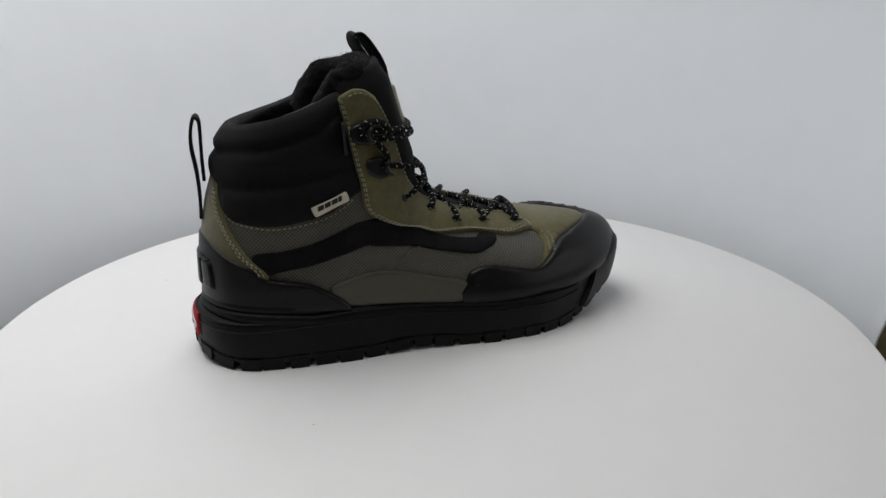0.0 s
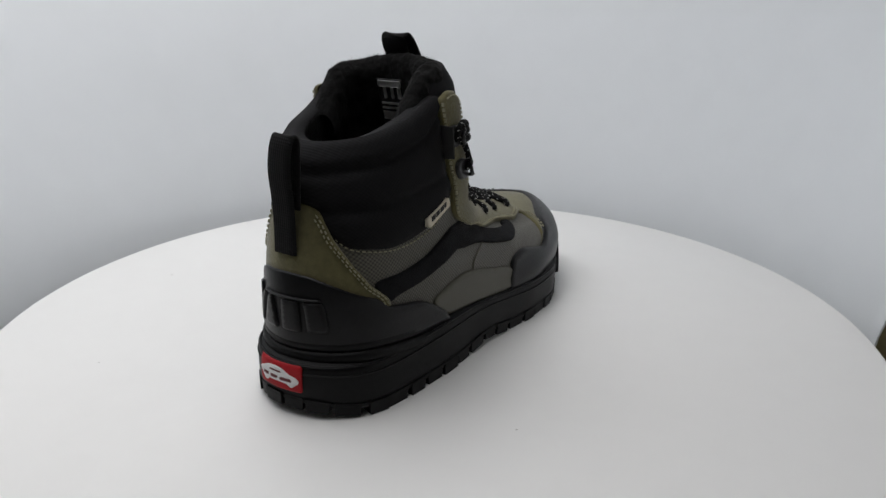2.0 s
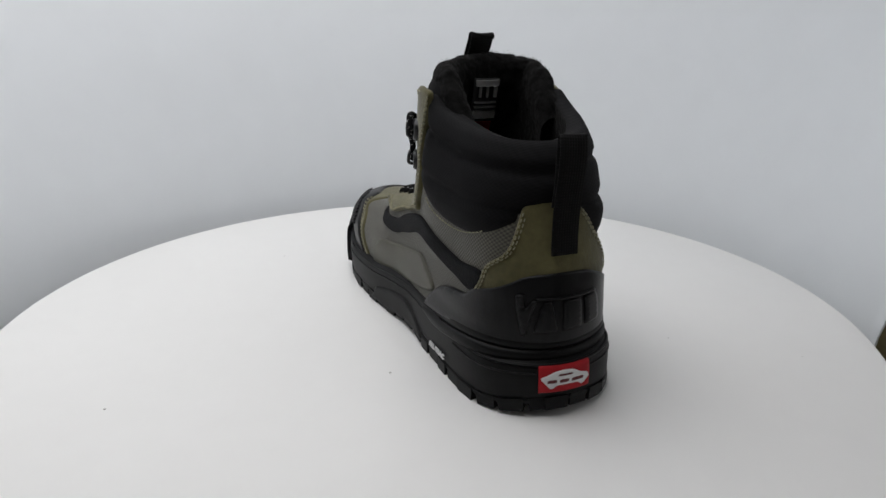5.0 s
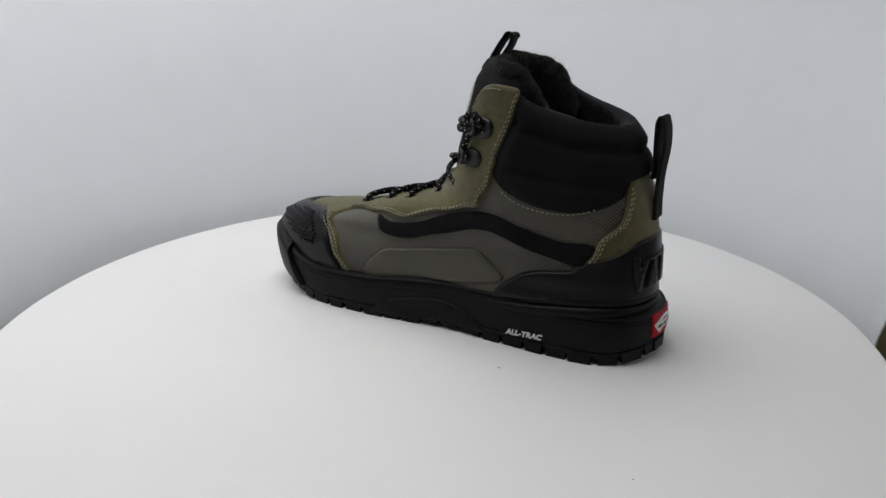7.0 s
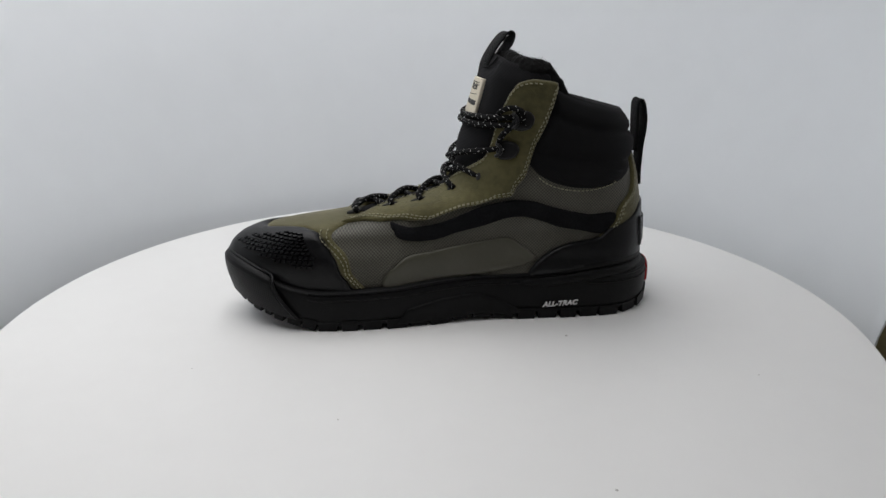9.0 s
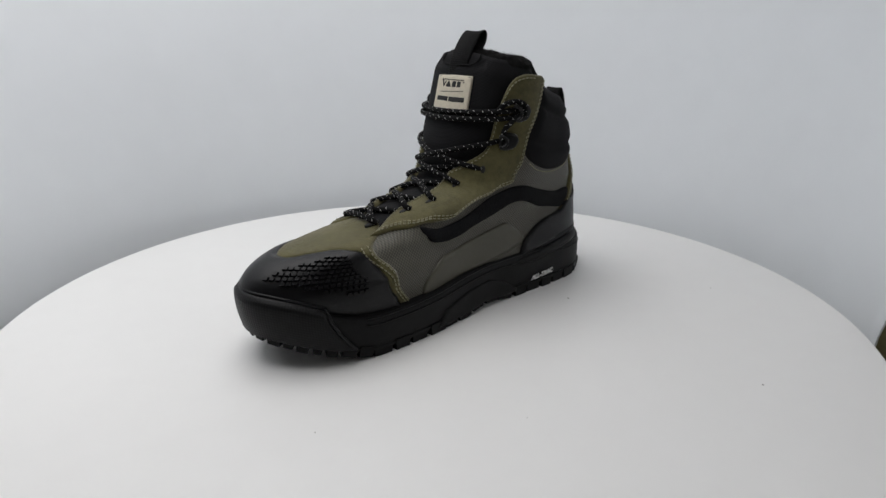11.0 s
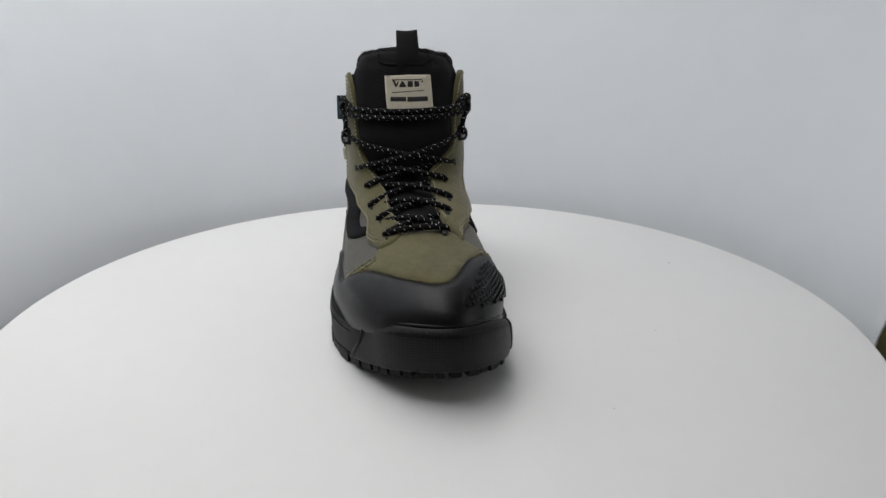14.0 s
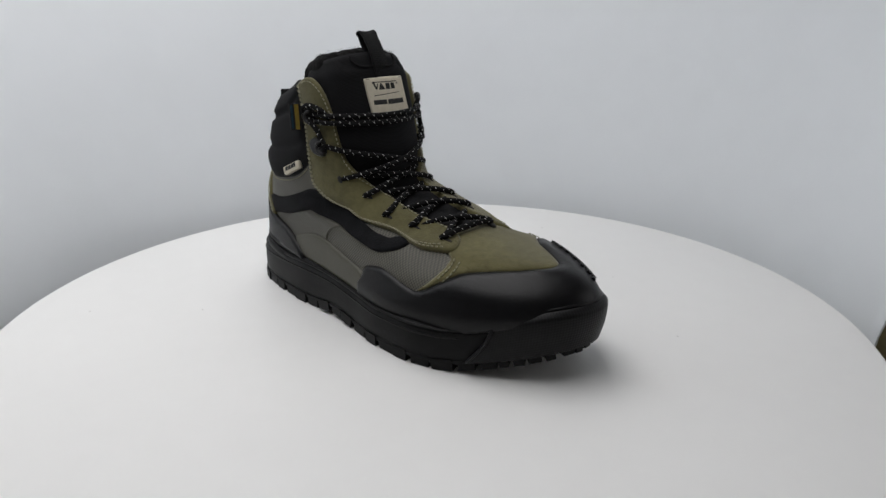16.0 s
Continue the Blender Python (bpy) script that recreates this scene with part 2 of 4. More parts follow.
# ---- materials ----
def material(name, base, rough=0.6, scale=40.0, spread=0.15, bump=0.0, bump_scale=300.0, metallic=0.0, sheen=0.0, dark=None, spec=0.5):
    """A surface with colour variation at two scales and fine relief."""
    m = bpy.data.materials.new(name)
    m.use_nodes = True
    nt = m.node_tree
    b = nt.nodes["Principled BSDF"]
    b.inputs["Roughness"].default_value, b.inputs["Metallic"].default_value = rough, metallic
    b.inputs["Sheen Weight"].default_value = sheen
    b.inputs["Specular IOR Level"].default_value = spec
    co = nt.nodes.new("ShaderNodeTexCoord")
    n1, n2 = nt.nodes.new("ShaderNodeTexNoise"), nt.nodes.new("ShaderNodeTexNoise")
    n1.inputs["Scale"].default_value, n1.inputs["Detail"].default_value = scale, 4
    n2.inputs["Scale"].default_value, n2.inputs["Detail"].default_value = scale * 9, 3
    mixn = nt.nodes.new("ShaderNodeMath")
    mixn.operation = "MULTIPLY_ADD"
    mixn.inputs[1].default_value = 0.6
    half = nt.nodes.new("ShaderNodeMath")
    half.operation, half.inputs[1].default_value = "MULTIPLY", 0.4
    ramp = nt.nodes.new("ShaderNodeValToRGB")
    lo = dark or [c * (1 - spread) for c in base]
    hi = [min(c * (1 + spread), 1) for c in base]
    ramp.color_ramp.elements[0].position, ramp.color_ramp.elements[1].position = 0.34, 0.66
    ramp.color_ramp.elements[0].color, ramp.color_ramp.elements[1].color = (*lo, 1), (*hi, 1)
    for n in (n1, n2):
        nt.links.new(co.outputs["Object"], n.inputs["Vector"])
    nt.links.new(n2.outputs["Fac"], half.inputs[0])
    nt.links.new(n1.outputs["Fac"], mixn.inputs[0])
    nt.links.new(half.outputs[0], mixn.inputs[2])
    nt.links.new(mixn.outputs[0], ramp.inputs["Fac"])
    nt.links.new(ramp.outputs["Color"], b.inputs["Base Color"])
    if bump:
        n3, bp = nt.nodes.new("ShaderNodeTexNoise"), nt.nodes.new("ShaderNodeBump")
        n3.inputs["Scale"].default_value, n3.inputs["Detail"].default_value = bump_scale, 5
        bp.inputs["Strength"].default_value, bp.inputs["Distance"].default_value = bump, 0.001
        nt.links.new(co.outputs["Object"], n3.inputs["Vector"])
        nt.links.new(n3.outputs["Fac"], bp.inputs["Height"])
        nt.links.new(bp.outputs["Normal"], b.inputs["Normal"])
    return m


def woven(name, thread, gap, pitch, rough, strength=0.6, sheen=0.1, spec=0.2, upright=False):
    """Coarse plain weave: crossed threads, proud along their crowns; upright: laid along the foot and up it."""
    m = material(name, thread, rough, 60, 0.12, sheen=sheen, spec=spec)
    nt = m.node_tree
    b = nt.nodes["Principled BSDF"]
    ramp = next(n for n in nt.nodes if n.bl_idname == "ShaderNodeValToRGB")
    co = next(n for n in nt.nodes if n.bl_idname == "ShaderNodeTexCoord")
    uv = nt.nodes.new("ShaderNodeSeparateXYZ")
    nt.links.new(co.outputs["Object" if upright else "UV"], uv.inputs[0])

    def op(kind, a, c):
        n = nt.nodes.new("ShaderNodeMath")
        n.operation = kind
        for i, s in enumerate((a, c)):
            if s is None:
                continue
            if not isinstance(s, (int, float)):
                nt.links.new(s, n.inputs[i])
            else:
                n.inputs[i].default_value = s
        return n.outputs[0]
    k = 2 * math.pi / pitch
    a = uv.outputs[0] if upright else op("ADD", uv.outputs[0], uv.outputs[1])
    c = uv.outputs[2] if upright else op("SUBTRACT", uv.outputs[0], uv.outputs[1])
    sa, sc = op("SINE", op("MULTIPLY", a, k), None), op("SINE", op("MULTIPLY", c, k), None)
    h = op("ADD", op("MULTIPLY", op("MULTIPLY", sa, sc), 0.5), 0.5)
    mx = nt.nodes.new("ShaderNodeMix")
    mx.data_type = "RGBA"
    mx.inputs[6].default_value = (*gap, 1)
    nt.links.new(h, mx.inputs[0])
    nt.links.new(ramp.outputs["Color"], mx.inputs[7])
    nt.links.new(mx.outputs[2], b.inputs["Base Color"])
    bp = nt.nodes.new("ShaderNodeBump")
    bp.inputs["Strength"].default_value, bp.inputs["Distance"].default_value = strength, 0.0004
    nt.links.new(h, bp.inputs["Height"])
    nt.links.new(bp.outputs["Normal"], b.inputs["Normal"])
    return m


def lace_material():
    """Black braided cord with pale reflective flecks that wind round it."""
    m = material("black_cord", (0.0045, 0.0045, 0.005), 0.85, 300, 0.3, bump=0.5, bump_scale=1500, spec=0.15)
    nt = m.node_tree
    b = nt.nodes["Principled BSDF"]
    ramp = next(n for n in nt.nodes if n.bl_idname == "ShaderNodeValToRGB")
    co = next(n for n in nt.nodes if n.bl_idname == "ShaderNodeTexCoord")
    uv = nt.nodes.new("ShaderNodeSeparateXYZ")
    nt.links.new(co.outputs["UV"], uv.inputs[0])

    def op(kind, a, c=0.0):
        n = nt.nodes.new("ShaderNodeMath")
        n.operation = kind
        for i, s in enumerate((a, c)):
            if not isinstance(s, (int, float)):
                nt.links.new(s, n.inputs[i])
            else:
                n.inputs[i].default_value = s
        return n.outputs[0]
    wind = op("FRACT", op("ADD", op("MULTIPLY", uv.outputs[0], 190.0), op("MULTIPLY", uv.outputs[1], 2.0)))
    dash = op("FRACT", op("ADD", op("MULTIPLY", uv.outputs[0], 700.0), op("MULTIPLY", uv.outputs[1], 3.0)))
    fleck = op("MULTIPLY", op("LESS_THAN", wind, 0.12), op("LESS_THAN", dash, 0.30))
    mx = nt.nodes.new("ShaderNodeMix")
    mx.data_type = "RGBA"
    mx.inputs[7].default_value = (0.62, 0.62, 0.60, 1)
    nt.links.new(fleck, mx.inputs[0])
    nt.links.new(ramp.outputs["Color"], mx.inputs[6])
    nt.links.new(mx.outputs[2], b.inputs["Base Color"])
    return m


SUEDE = material("olive_suede", (0.106, 0.096, 0.041), 0.95, 26, 0.30, bump=0.35, bump_scale=900, sheen=0.3, spec=0.2)
WEAVE = woven("olive_grey_weave", (0.108, 0.103, 0.077), (0.022, 0.020, 0.015), 0.0022, 0.55, 0.8, 0.12, 0.45, True)
SMOOTH_OLIVE = material("olive_synthetic_leather", (0.060, 0.057, 0.039), 0.48, 40, 0.08, bump=0.12, bump_scale=900, spec=0.5)
RUBBER = material("black_rubber", (0.0055, 0.0055, 0.0064), 0.36, 45, 0.25, bump=0.10, bump_scale=700, spec=0.23)
SOLE_RUBBER = material("black_sole_rubber", (0.0030, 0.0030, 0.0035), 0.50, 45, 0.25, bump=0.12, bump_scale=500, spec=0.17)
BLACK_CLOTH = woven("black_ripstop", (0.0072, 0.0072, 0.0084), (0.0040, 0.0040, 0.0048), 0.0020, 0.85, 0.3, 0.0, 0.2, True)
PLAIN_BLACK = material("black_textile", (0.005, 0.005, 0.0055), 0.9, 80, 0.25, bump=0.3, bump_scale=1200, spec=0.15)
BLACK_SUEDE = material("black_suede", (0.0070, 0.0072, 0.0084), 0.95, 90, 0.45, bump=0.5, bump_scale=900, sheen=0.03, spec=0.12)
FLEECE = material("black_fleece", (0.0085, 0.0085, 0.0085), 0.98, 200, 0.6, bump=1.0, bump_scale=420, sheen=0.03, spec=0.1)
WEBBING = woven("black_webbing", (0.0048, 0.0048, 0.0054), (0.002, 0.002, 0.002), 0.0028, 0.8, 0.8, 0.0)
GRID_RUBBER = woven("black_diamond_rubber", (0.0100, 0.0100, 0.0110), (0.0025, 0.0025, 0.0028), 0.0030, 0.48, 0.35, 0.0)
LACE = lace_material()
HOOK = material("black_lacquered_metal", (0.012, 0.012, 0.013), 0.32, 60, 0.2, metallic=0.3)
THREAD = material("olive_thread", (0.29, 0.275, 0.185), 0.85, 300, 0.2)
CREAM = material("cream_woven_label", (0.60, 0.55, 0.44), 0.9, 300, 0.08, bump=0.25, bump_scale=2000)
INK = material("black_label_print", (0.015, 0.015, 0.015), 0.8, 200, 0.2)
RED = material("red_rubber", (0.34, 0.006, 0.011), 0.6, 120, 0.12, spec=0.25)
DARK_RED = material("dark_red_print", (0.10, 0.014, 0.016), 0.6, 120, 0.12)
WHITE_RUBBER = material("white_rubber_print", (0.68, 0.68, 0.68), 0.5, 200, 0.06)
SILVER = material("grey_tag_print", (0.40, 0.40, 0.40), 0.55, 300, 0.15)
GOLD = material("yellow_tag_thread", (0.30, 0.21, 0.03), 0.8, 300, 0.2)
BLUE = material("blue_tag_thread", (0.012, 0.045, 0.075), 0.8, 300, 0.2)
DISC_WHITE = material("white_laminate", (0.80, 0.80, 0.79), 0.42, 6, 0.012, bump=0.02, bump_scale=250, spec=0.3)
PAPER = material("white_backdrop_sheet", (0.772, 0.80, 0.825), 0.85, 3, 0.02, bump=0.02, bump_scale=60, spec=0.2)
WALL_PAINT = material("off_white_wall_paint", (0.52, 0.52, 0.51), 0.9, 2, 0.03)
FLOOR_WOOD = material("dark_olive_floor", (0.050, 0.046, 0.026), 0.7, 14, 0.4)
TABLE_WOOD = material("olive_brown_wood", (0.24, 0.21, 0.105), 0.6, 12, 0.35, bump=0.1, bump_scale=120)
DUST = material("grey_dust", (0.52, 0.51, 0.49), 0.9, 300, 0.3)


# ---- builders ----
import functools
from mathutils.geometry import delaunay_2d_cdt


def mesh_of(name, verts, faces, uvs=None, smooth=True, slots=(), slot_of=None):
    me = bpy.data.meshes.new(name)
    me.from_pydata([tuple(map(float, v)) for v in verts], [], [tuple(map(int, f)) for f in faces])
    for m in slots:
        me.materials.append(m)
    if slot_of is not None:
        me.polygons.foreach_set("material_index", slot_of)
    if smooth:
        me.polygons.foreach_set("use_smooth", [True] * len(me.polygons))
    if uvs is not None:
        layer = me.uv_layers.new(name="way")
        idx = np.empty(len(me.loops), dtype=np.int32)
        me.loops.foreach_get("vertex_index", idx)
        layer.data.foreach_set("uv", np.asarray(uvs, dtype=np.float32)[idx].ravel())
    me.validate()
    me.update()
    return me


def part(name, me, parent, label=""):
    ob = new(name, me)
    ob.parent = parent
    if label:
        tagged(ob, label)
    return ob


def thing(name, label, category, group=""):
    return tagged(new(name), label, category, group)


def closed_curve(points, n_per=10, sharp=0.0):
    """A closed smooth line through the points."""
    p = np.asarray(points, float)
    out = []
    for i in range(len(p)):
        a, b, c, d = p[i - 1], p[i], p[(i + 1) % len(p)], p[(i + 2) % len(p)]
        tb, tc = (c - a) * 0.5 * (1 - sharp), (d - b) * 0.5 * (1 - sharp)
        ln = np.linalg.norm(c - b)
        tb = tb * min(1, ln / (np.linalg.norm(tb) + 1e-9))
        tc = tc * min(1, ln / (np.linalg.norm(tc) + 1e-9))
        for t in np.linspace(0, 1, n_per, endpoint=False):
            out.append((1 + 2 * t) * (1 - t) ** 2 * b + t * (1 - t) ** 2 * tb + t * t * (3 - 2 * t) * c + t * t * (t - 1) * tc)
    return np.array(out)


def even(line, step, closed=True):
    q = np.vstack([line, line[:1]]) if closed else line
    arc = np.concatenate([[0], np.cumsum(np.linalg.norm(np.diff(q, axis=0), axis=1))])
    n = max(int(arc[-1] / step), 8)
    e = np.linspace(0, arc[-1], n, endpoint=not closed)
    return np.stack([np.interp(e, arc, q[:, k]) for k in range(q.shape[1])], 1)


def inside(pts, poly):
    x, y = pts[:, 0], pts[:, 1]
    res = np.zeros(len(pts), bool)
    for (x0, y0), (x1, y1) in zip(poly, np.roll(poly, -1, 0)):
        c = ((y0 > y) != (y1 > y)) & (x < (x1 - x0) * (y - y0) / (y1 - y0 + 1e-15) + x0)
        res ^= c
    return res


def edge_distance(pts, poly):
    d = np.full(len(pts), 9.0)
    for a, b in zip(poly, np.roll(poly, -1, 0)):
        ab = b - a
        t = np.clip(((pts - a) @ ab) / (ab @ ab + 1e-15), 0, 1)
        d = np.minimum(d, np.linalg.norm(pts - a - t[:, None] * ab, axis=1))
    return d


def smooth01(x):
    x = np.clip(x, 0, 1)
    return x * x * (3 - 2 * x)


AXIS = np.array([AXIS_X, AXIS_Y, 0.0])


def panel(name, surf, points, thick, lift=0.0, k=(0.62, 1.0), step=0.0028, lip=0.0016, puff=None, back=None, sharp=0.0, slots=(), inner_face=False):
    """A sheet cut to an outline and laid on a surface, with a rounded lip and a real edge."""
    kk = np.array(k)
    poly = even(closed_curve(np.asarray(points) * kk, 10, sharp), step)
    lo, hi = poly.min(0), poly.max(0)
    gx, gy = np.meshgrid(np.arange(lo[0], hi[0], step), np.arange(lo[1], hi[1], step * 0.9))
    gx[1::2] += step / 2
    grid = np.stack([gx.ravel(), gy.ravel()], 1)
    grid = grid[inside(grid, poly)]
    grid = grid[edge_distance(grid, poly) > max(lip, step * 0.55)]
    tang = np.roll(poly, -1, 0) - np.roll(poly, 1, 0)
    nrm = np.stack([-tang[:, 1], tang[:, 0]], 1) / (np.linalg.norm(tang, axis=1, keepdims=True) + 1e-12)
    area = np.sum(poly[:, 0] * np.roll(poly[:, 1], -1) - np.roll(poly[:, 0], -1) * poly[:, 1])
    nrm *= np.sign(area)
    ring = poly + nrm * lip * 0.8
    ring = ring[inside(ring, poly)]
    ring = ring[edge_distance(ring, poly) > lip * 0.6]
    pts = np.vstack([poly, ring, grid])
    n = len(poly)
    vs, _, fs, ov, _, _ = delaunay_2d_cdt([Vector(p) for p in pts], [(i, (i + 1) % n) for i in range(n)], [], 0, 1e-6)
    pts = np.array([tuple(v) for v in vs])
    tri = np.array([f for f in fs if len(f) == 3])
    cen = pts[tri].mean(1)
    tri = tri[inside(cen, poly)]
    dist = edge_distance(pts, poly)
    h = lift + thick * (0.35 + 0.65 * np.sqrt(smooth01(dist / max(lip, 1e-6))))
    if puff:
        h = h + puff(pts[:, 0] / kk[0], pts[:, 1] / kk[1], dist)
    top = surf(pts[:, 0] / kk[0], pts[:, 1] / kk[1], h)
    e1, e2 = top[tri[:, 1]] - top[tri[:, 0]], top[tri[:, 2]] - top[tri[:, 0]]
    out = surf(cen[inside(cen, poly)][:, 0] / kk[0], cen[inside(cen, poly)][:, 1] / kk[1], 0.003) - surf(cen[inside(cen, poly)][:, 0] / kk[0], cen[inside(cen, poly)][:, 1] / kk[1], 0.0)
    flip = np.einsum("ij,ij->i", np.cross(e1, e2), out) < 0
    tri[flip] = tri[flip][:, ::-1]
    edges = {}
    for t in tri:
        for a, b in ((t[0], t[1]), (t[1], t[2]), (t[2], t[0])):
            if (b, a) in edges:
                del edges[(b, a)]
            else:
                edges[(a, b)] = 1
    low_h = (lift - 0.0012) if back is None else back
    base = surf(pts[:, 0] / kk[0], pts[:, 1] / kk[1], np.full(len(pts), low_h))
    verts = np.vstack([top, base]) - AXIS
    m = len(pts)
    faces = [tuple(t) for t in tri]
    slot = [0] * len(faces)
    if inner_face:
        faces = [t[::-1] for t in faces]
    for a, b in edges:
        q = (a, a + m, b + m, b)
        faces.append(q[::-1] if inner_face else q)
        slot.append(0)
    if back is not None:
        faces += [tuple(t[::-1] + m) for t in tri]
        slot += [min(1, len(slots) - 1)] * len(tri)
    uvs = np.vstack([pts, pts])
    return mesh_of(name, verts, faces, uvs, True, slots, slot)


def tube(name, path, radius, mat, sides=8, closed=False, flat=1.0, taper=0.0):
    """A round cord along a path."""
    p = even(np.asarray(path, float), max(radius * 0.8, 0.0008), closed)
    n = len(p)
    tg = np.roll(p, -1, 0) - np.roll(p, 1, 0)
    if not closed:
        tg[0], tg[-1] = p[1] - p[0], p[-1] - p[-2]
    tg /= np.linalg.norm(tg, axis=1, keepdims=True) + 1e-12
    up = np.array([0.13, 0.21, 0.97])
    arc = np.concatenate([[0], np.cumsum(np.linalg.norm(np.diff(p, axis=0), axis=1))])
    verts, uvs, faces = [], [], []
    for i in range(n):
        a = np.cross(tg[i], up)
        a /= np.linalg.norm(a) + 1e-9
        b = np.cross(a, tg[i])
        end = 1.0 if closed or 0 < i < n - 1 else 0.75
        if taper:
            end = max(0.12, math.sqrt(min(1.0, min(arc[i], arc[-1] - arc[i]) / taper)))
        for s in range(sides + 1):
            w = 2 * math.pi * s / sides
            verts.append(p[i] + end * radius * (math.cos(w) * a + flat * math.sin(w) * b))
            uvs.append((arc[i], s / sides))
    m = sides + 1
    for i in range(n if closed else n - 1):
        j = (i + 1) % n
        for s in range(sides):
            faces.append((i * m + s, i * m + s + 1, j * m + s + 1, j * m + s))
    if not closed:
        faces += [tuple(range(sides))[::-1], tuple((n - 1) * m + s for s in range(sides))]
    return mesh_of(name, np.array(verts) - AXIS, faces, uvs, True, (mat,))


def smooth_path(pts, n=12):
    p = np.asarray(pts, float)
    out = []
    for i in range(len(p) - 1):
        a, b, c, d = p[max(i - 1, 0)], p[i], p[i + 1], p[min(i + 2, len(p) - 1)]
        for t in np.linspace(0, 1, n, endpoint=False):
            out.append(0.5 * ((2 * b) + (c - a) * t + (2 * a - 5 * b + 4 * c - d) * t * t + (3 * b - a - 3 * c + d) * t ** 3))
    return np.array(out + [p[-1]])


def ribbon(name, path, width, thick, mat, side=(0, 1, 0)):
    """A flat webbing strap that follows a path; side: the way across it, given at the start or all along."""
    p = smooth_path(path, 8)
    n = len(p)
    sd = np.asarray(side, float)
    sd = np.tile(sd, (n, 1)) if sd.ndim == 1 else np.stack([np.interp(np.linspace(0, 1, n), np.linspace(0, 1, len(sd)), sd[:, k]) for k in range(3)], 1)
    tg = np.gradient(p, axis=0)
    tg /= np.linalg.norm(tg, axis=1, keepdims=True) + 1e-12
    sd = sd - tg * np.einsum("ij,ij->i", sd, tg)[:, None]
    sd /= np.linalg.norm(sd, axis=1, keepdims=True) + 1e-12
    nm = np.cross(tg, sd)
    arc = np.concatenate([[0], np.cumsum(np.linalg.norm(np.diff(p, axis=0), axis=1))])
    prof = [(-0.5, -0.2), (-0.46, 0.5), (-0.2, 0.5), (0.2, 0.5), (0.46, 0.5), (0.5, 0.2), (0.5, -0.2), (0.46, -0.5), (0, -0.5), (-0.46, -0.5)]
    verts, uvs, faces = [], [], []
    for i in range(n):
        for a, b in prof:
            verts.append(p[i] + sd[i] * a * width + nm[i] * b * thick)
            uvs.append((arc[i], a * width))
    m = len(prof)
    for i in range(n - 1):
        for s in range(m):
            r = (s + 1) % m
            faces.append((i * m + s, i * m + r, (i + 1) * m + r, (i + 1) * m + s))
    faces += [tuple(range(m))[::-1], tuple((n - 1) * m + s for s in range(m))]
    return mesh_of(name, np.array(verts) - AXIS, faces, uvs, True, (mat,))


def stitches(name, surf, line, h, mat, pitch=0.0030, dash=0.0018, r=0.00035):
    """A row of single stitches laid along a line on a surface."""
    q = np.array(line, float)
    f = even(smooth_path(q, 10) if len(q) > 2 else q, 0.0006, False)
    pos = surf(f[:, 0], f[:, 1], np.full(len(f), h))
    up = surf(f[:, 0], f[:, 1], np.full(len(f), h + 0.001)) - pos
    arc = np.concatenate([[0], np.cumsum(np.linalg.norm(np.diff(pos, axis=0), axis=1))])
    verts, faces = [], []
    for s in np.arange(0, arc[-1] - dash, pitch):
        ends = []
        for e in (s, s + dash):
            c = np.array([np.interp(e, arc, pos[:, k]) for k in range(3)])
            nn = np.array([np.interp(e, arc, up[:, k]) for k in range(3)])
            ends.append((c, nn / (np.linalg.norm(nn) + 1e-12)))
        d = ends[1][0] - ends[0][0]
        d /= np.linalg.norm(d) + 1e-12
        i0 = len(verts)
        for c, nn in ends:
            sd = np.cross(d, nn)
            verts += [c - sd * r - nn * r, c - sd * r * 0.7 + nn * r, c + sd * r * 0.7 + nn * r, c + sd * r - nn * r]
        faces += [(i0, i0 + 1, i0 + 5, i0 + 4), (i0 + 1, i0 + 2, i0 + 6, i0 + 5), (i0 + 2, i0 + 3, i0 + 7, i0 + 6), (i0 + 3, i0 + 2, i0 + 1, i0), (i0 + 4, i0 + 5, i0 + 6, i0 + 7)]
    return mesh_of(name, np.array(verts) - AXIS, faces, None, False, (mat,))

# ---- the place ----
def lathe(name, profile, mat, n=160, centre=(0, 0)):
    """A turned body from rows of (radius, height)."""
    verts, faces = [], []
    for r, z in profile:
        for i in range(n):
            a = 2 * math.pi * i / n
            verts.append((centre[0] + r * math.cos(a), centre[1] + r * math.sin(a), z))
    for k in range(len(profile) - 1):
        for i in range(n):
            j = (i + 1) % n
            faces.append((k * n + i, k * n + j, (k + 1) * n + j, (k + 1) * n + i))
    faces += [tuple(range(n))[::-1], tuple((len(profile) - 1) * n + i for i in range(n))]
    me = mesh_of(name, verts, faces, None, False, (mat,))
    return me


def box(name, x0, x1, y0, y1, z0, z1, mat):
    v = [(x, y, z) for z in (z0, z1) for x, y in ((x0, y0), (x1, y0), (x1, y1), (x0, y1))]
    f = [(3, 2, 1, 0), (4, 5, 6, 7), (0, 1, 5, 4), (1, 2, 6, 5), (2, 3, 7, 6), (3, 0, 4, 7)]
    return new(name, mesh_of(name, v, f, None, False, (mat,)))


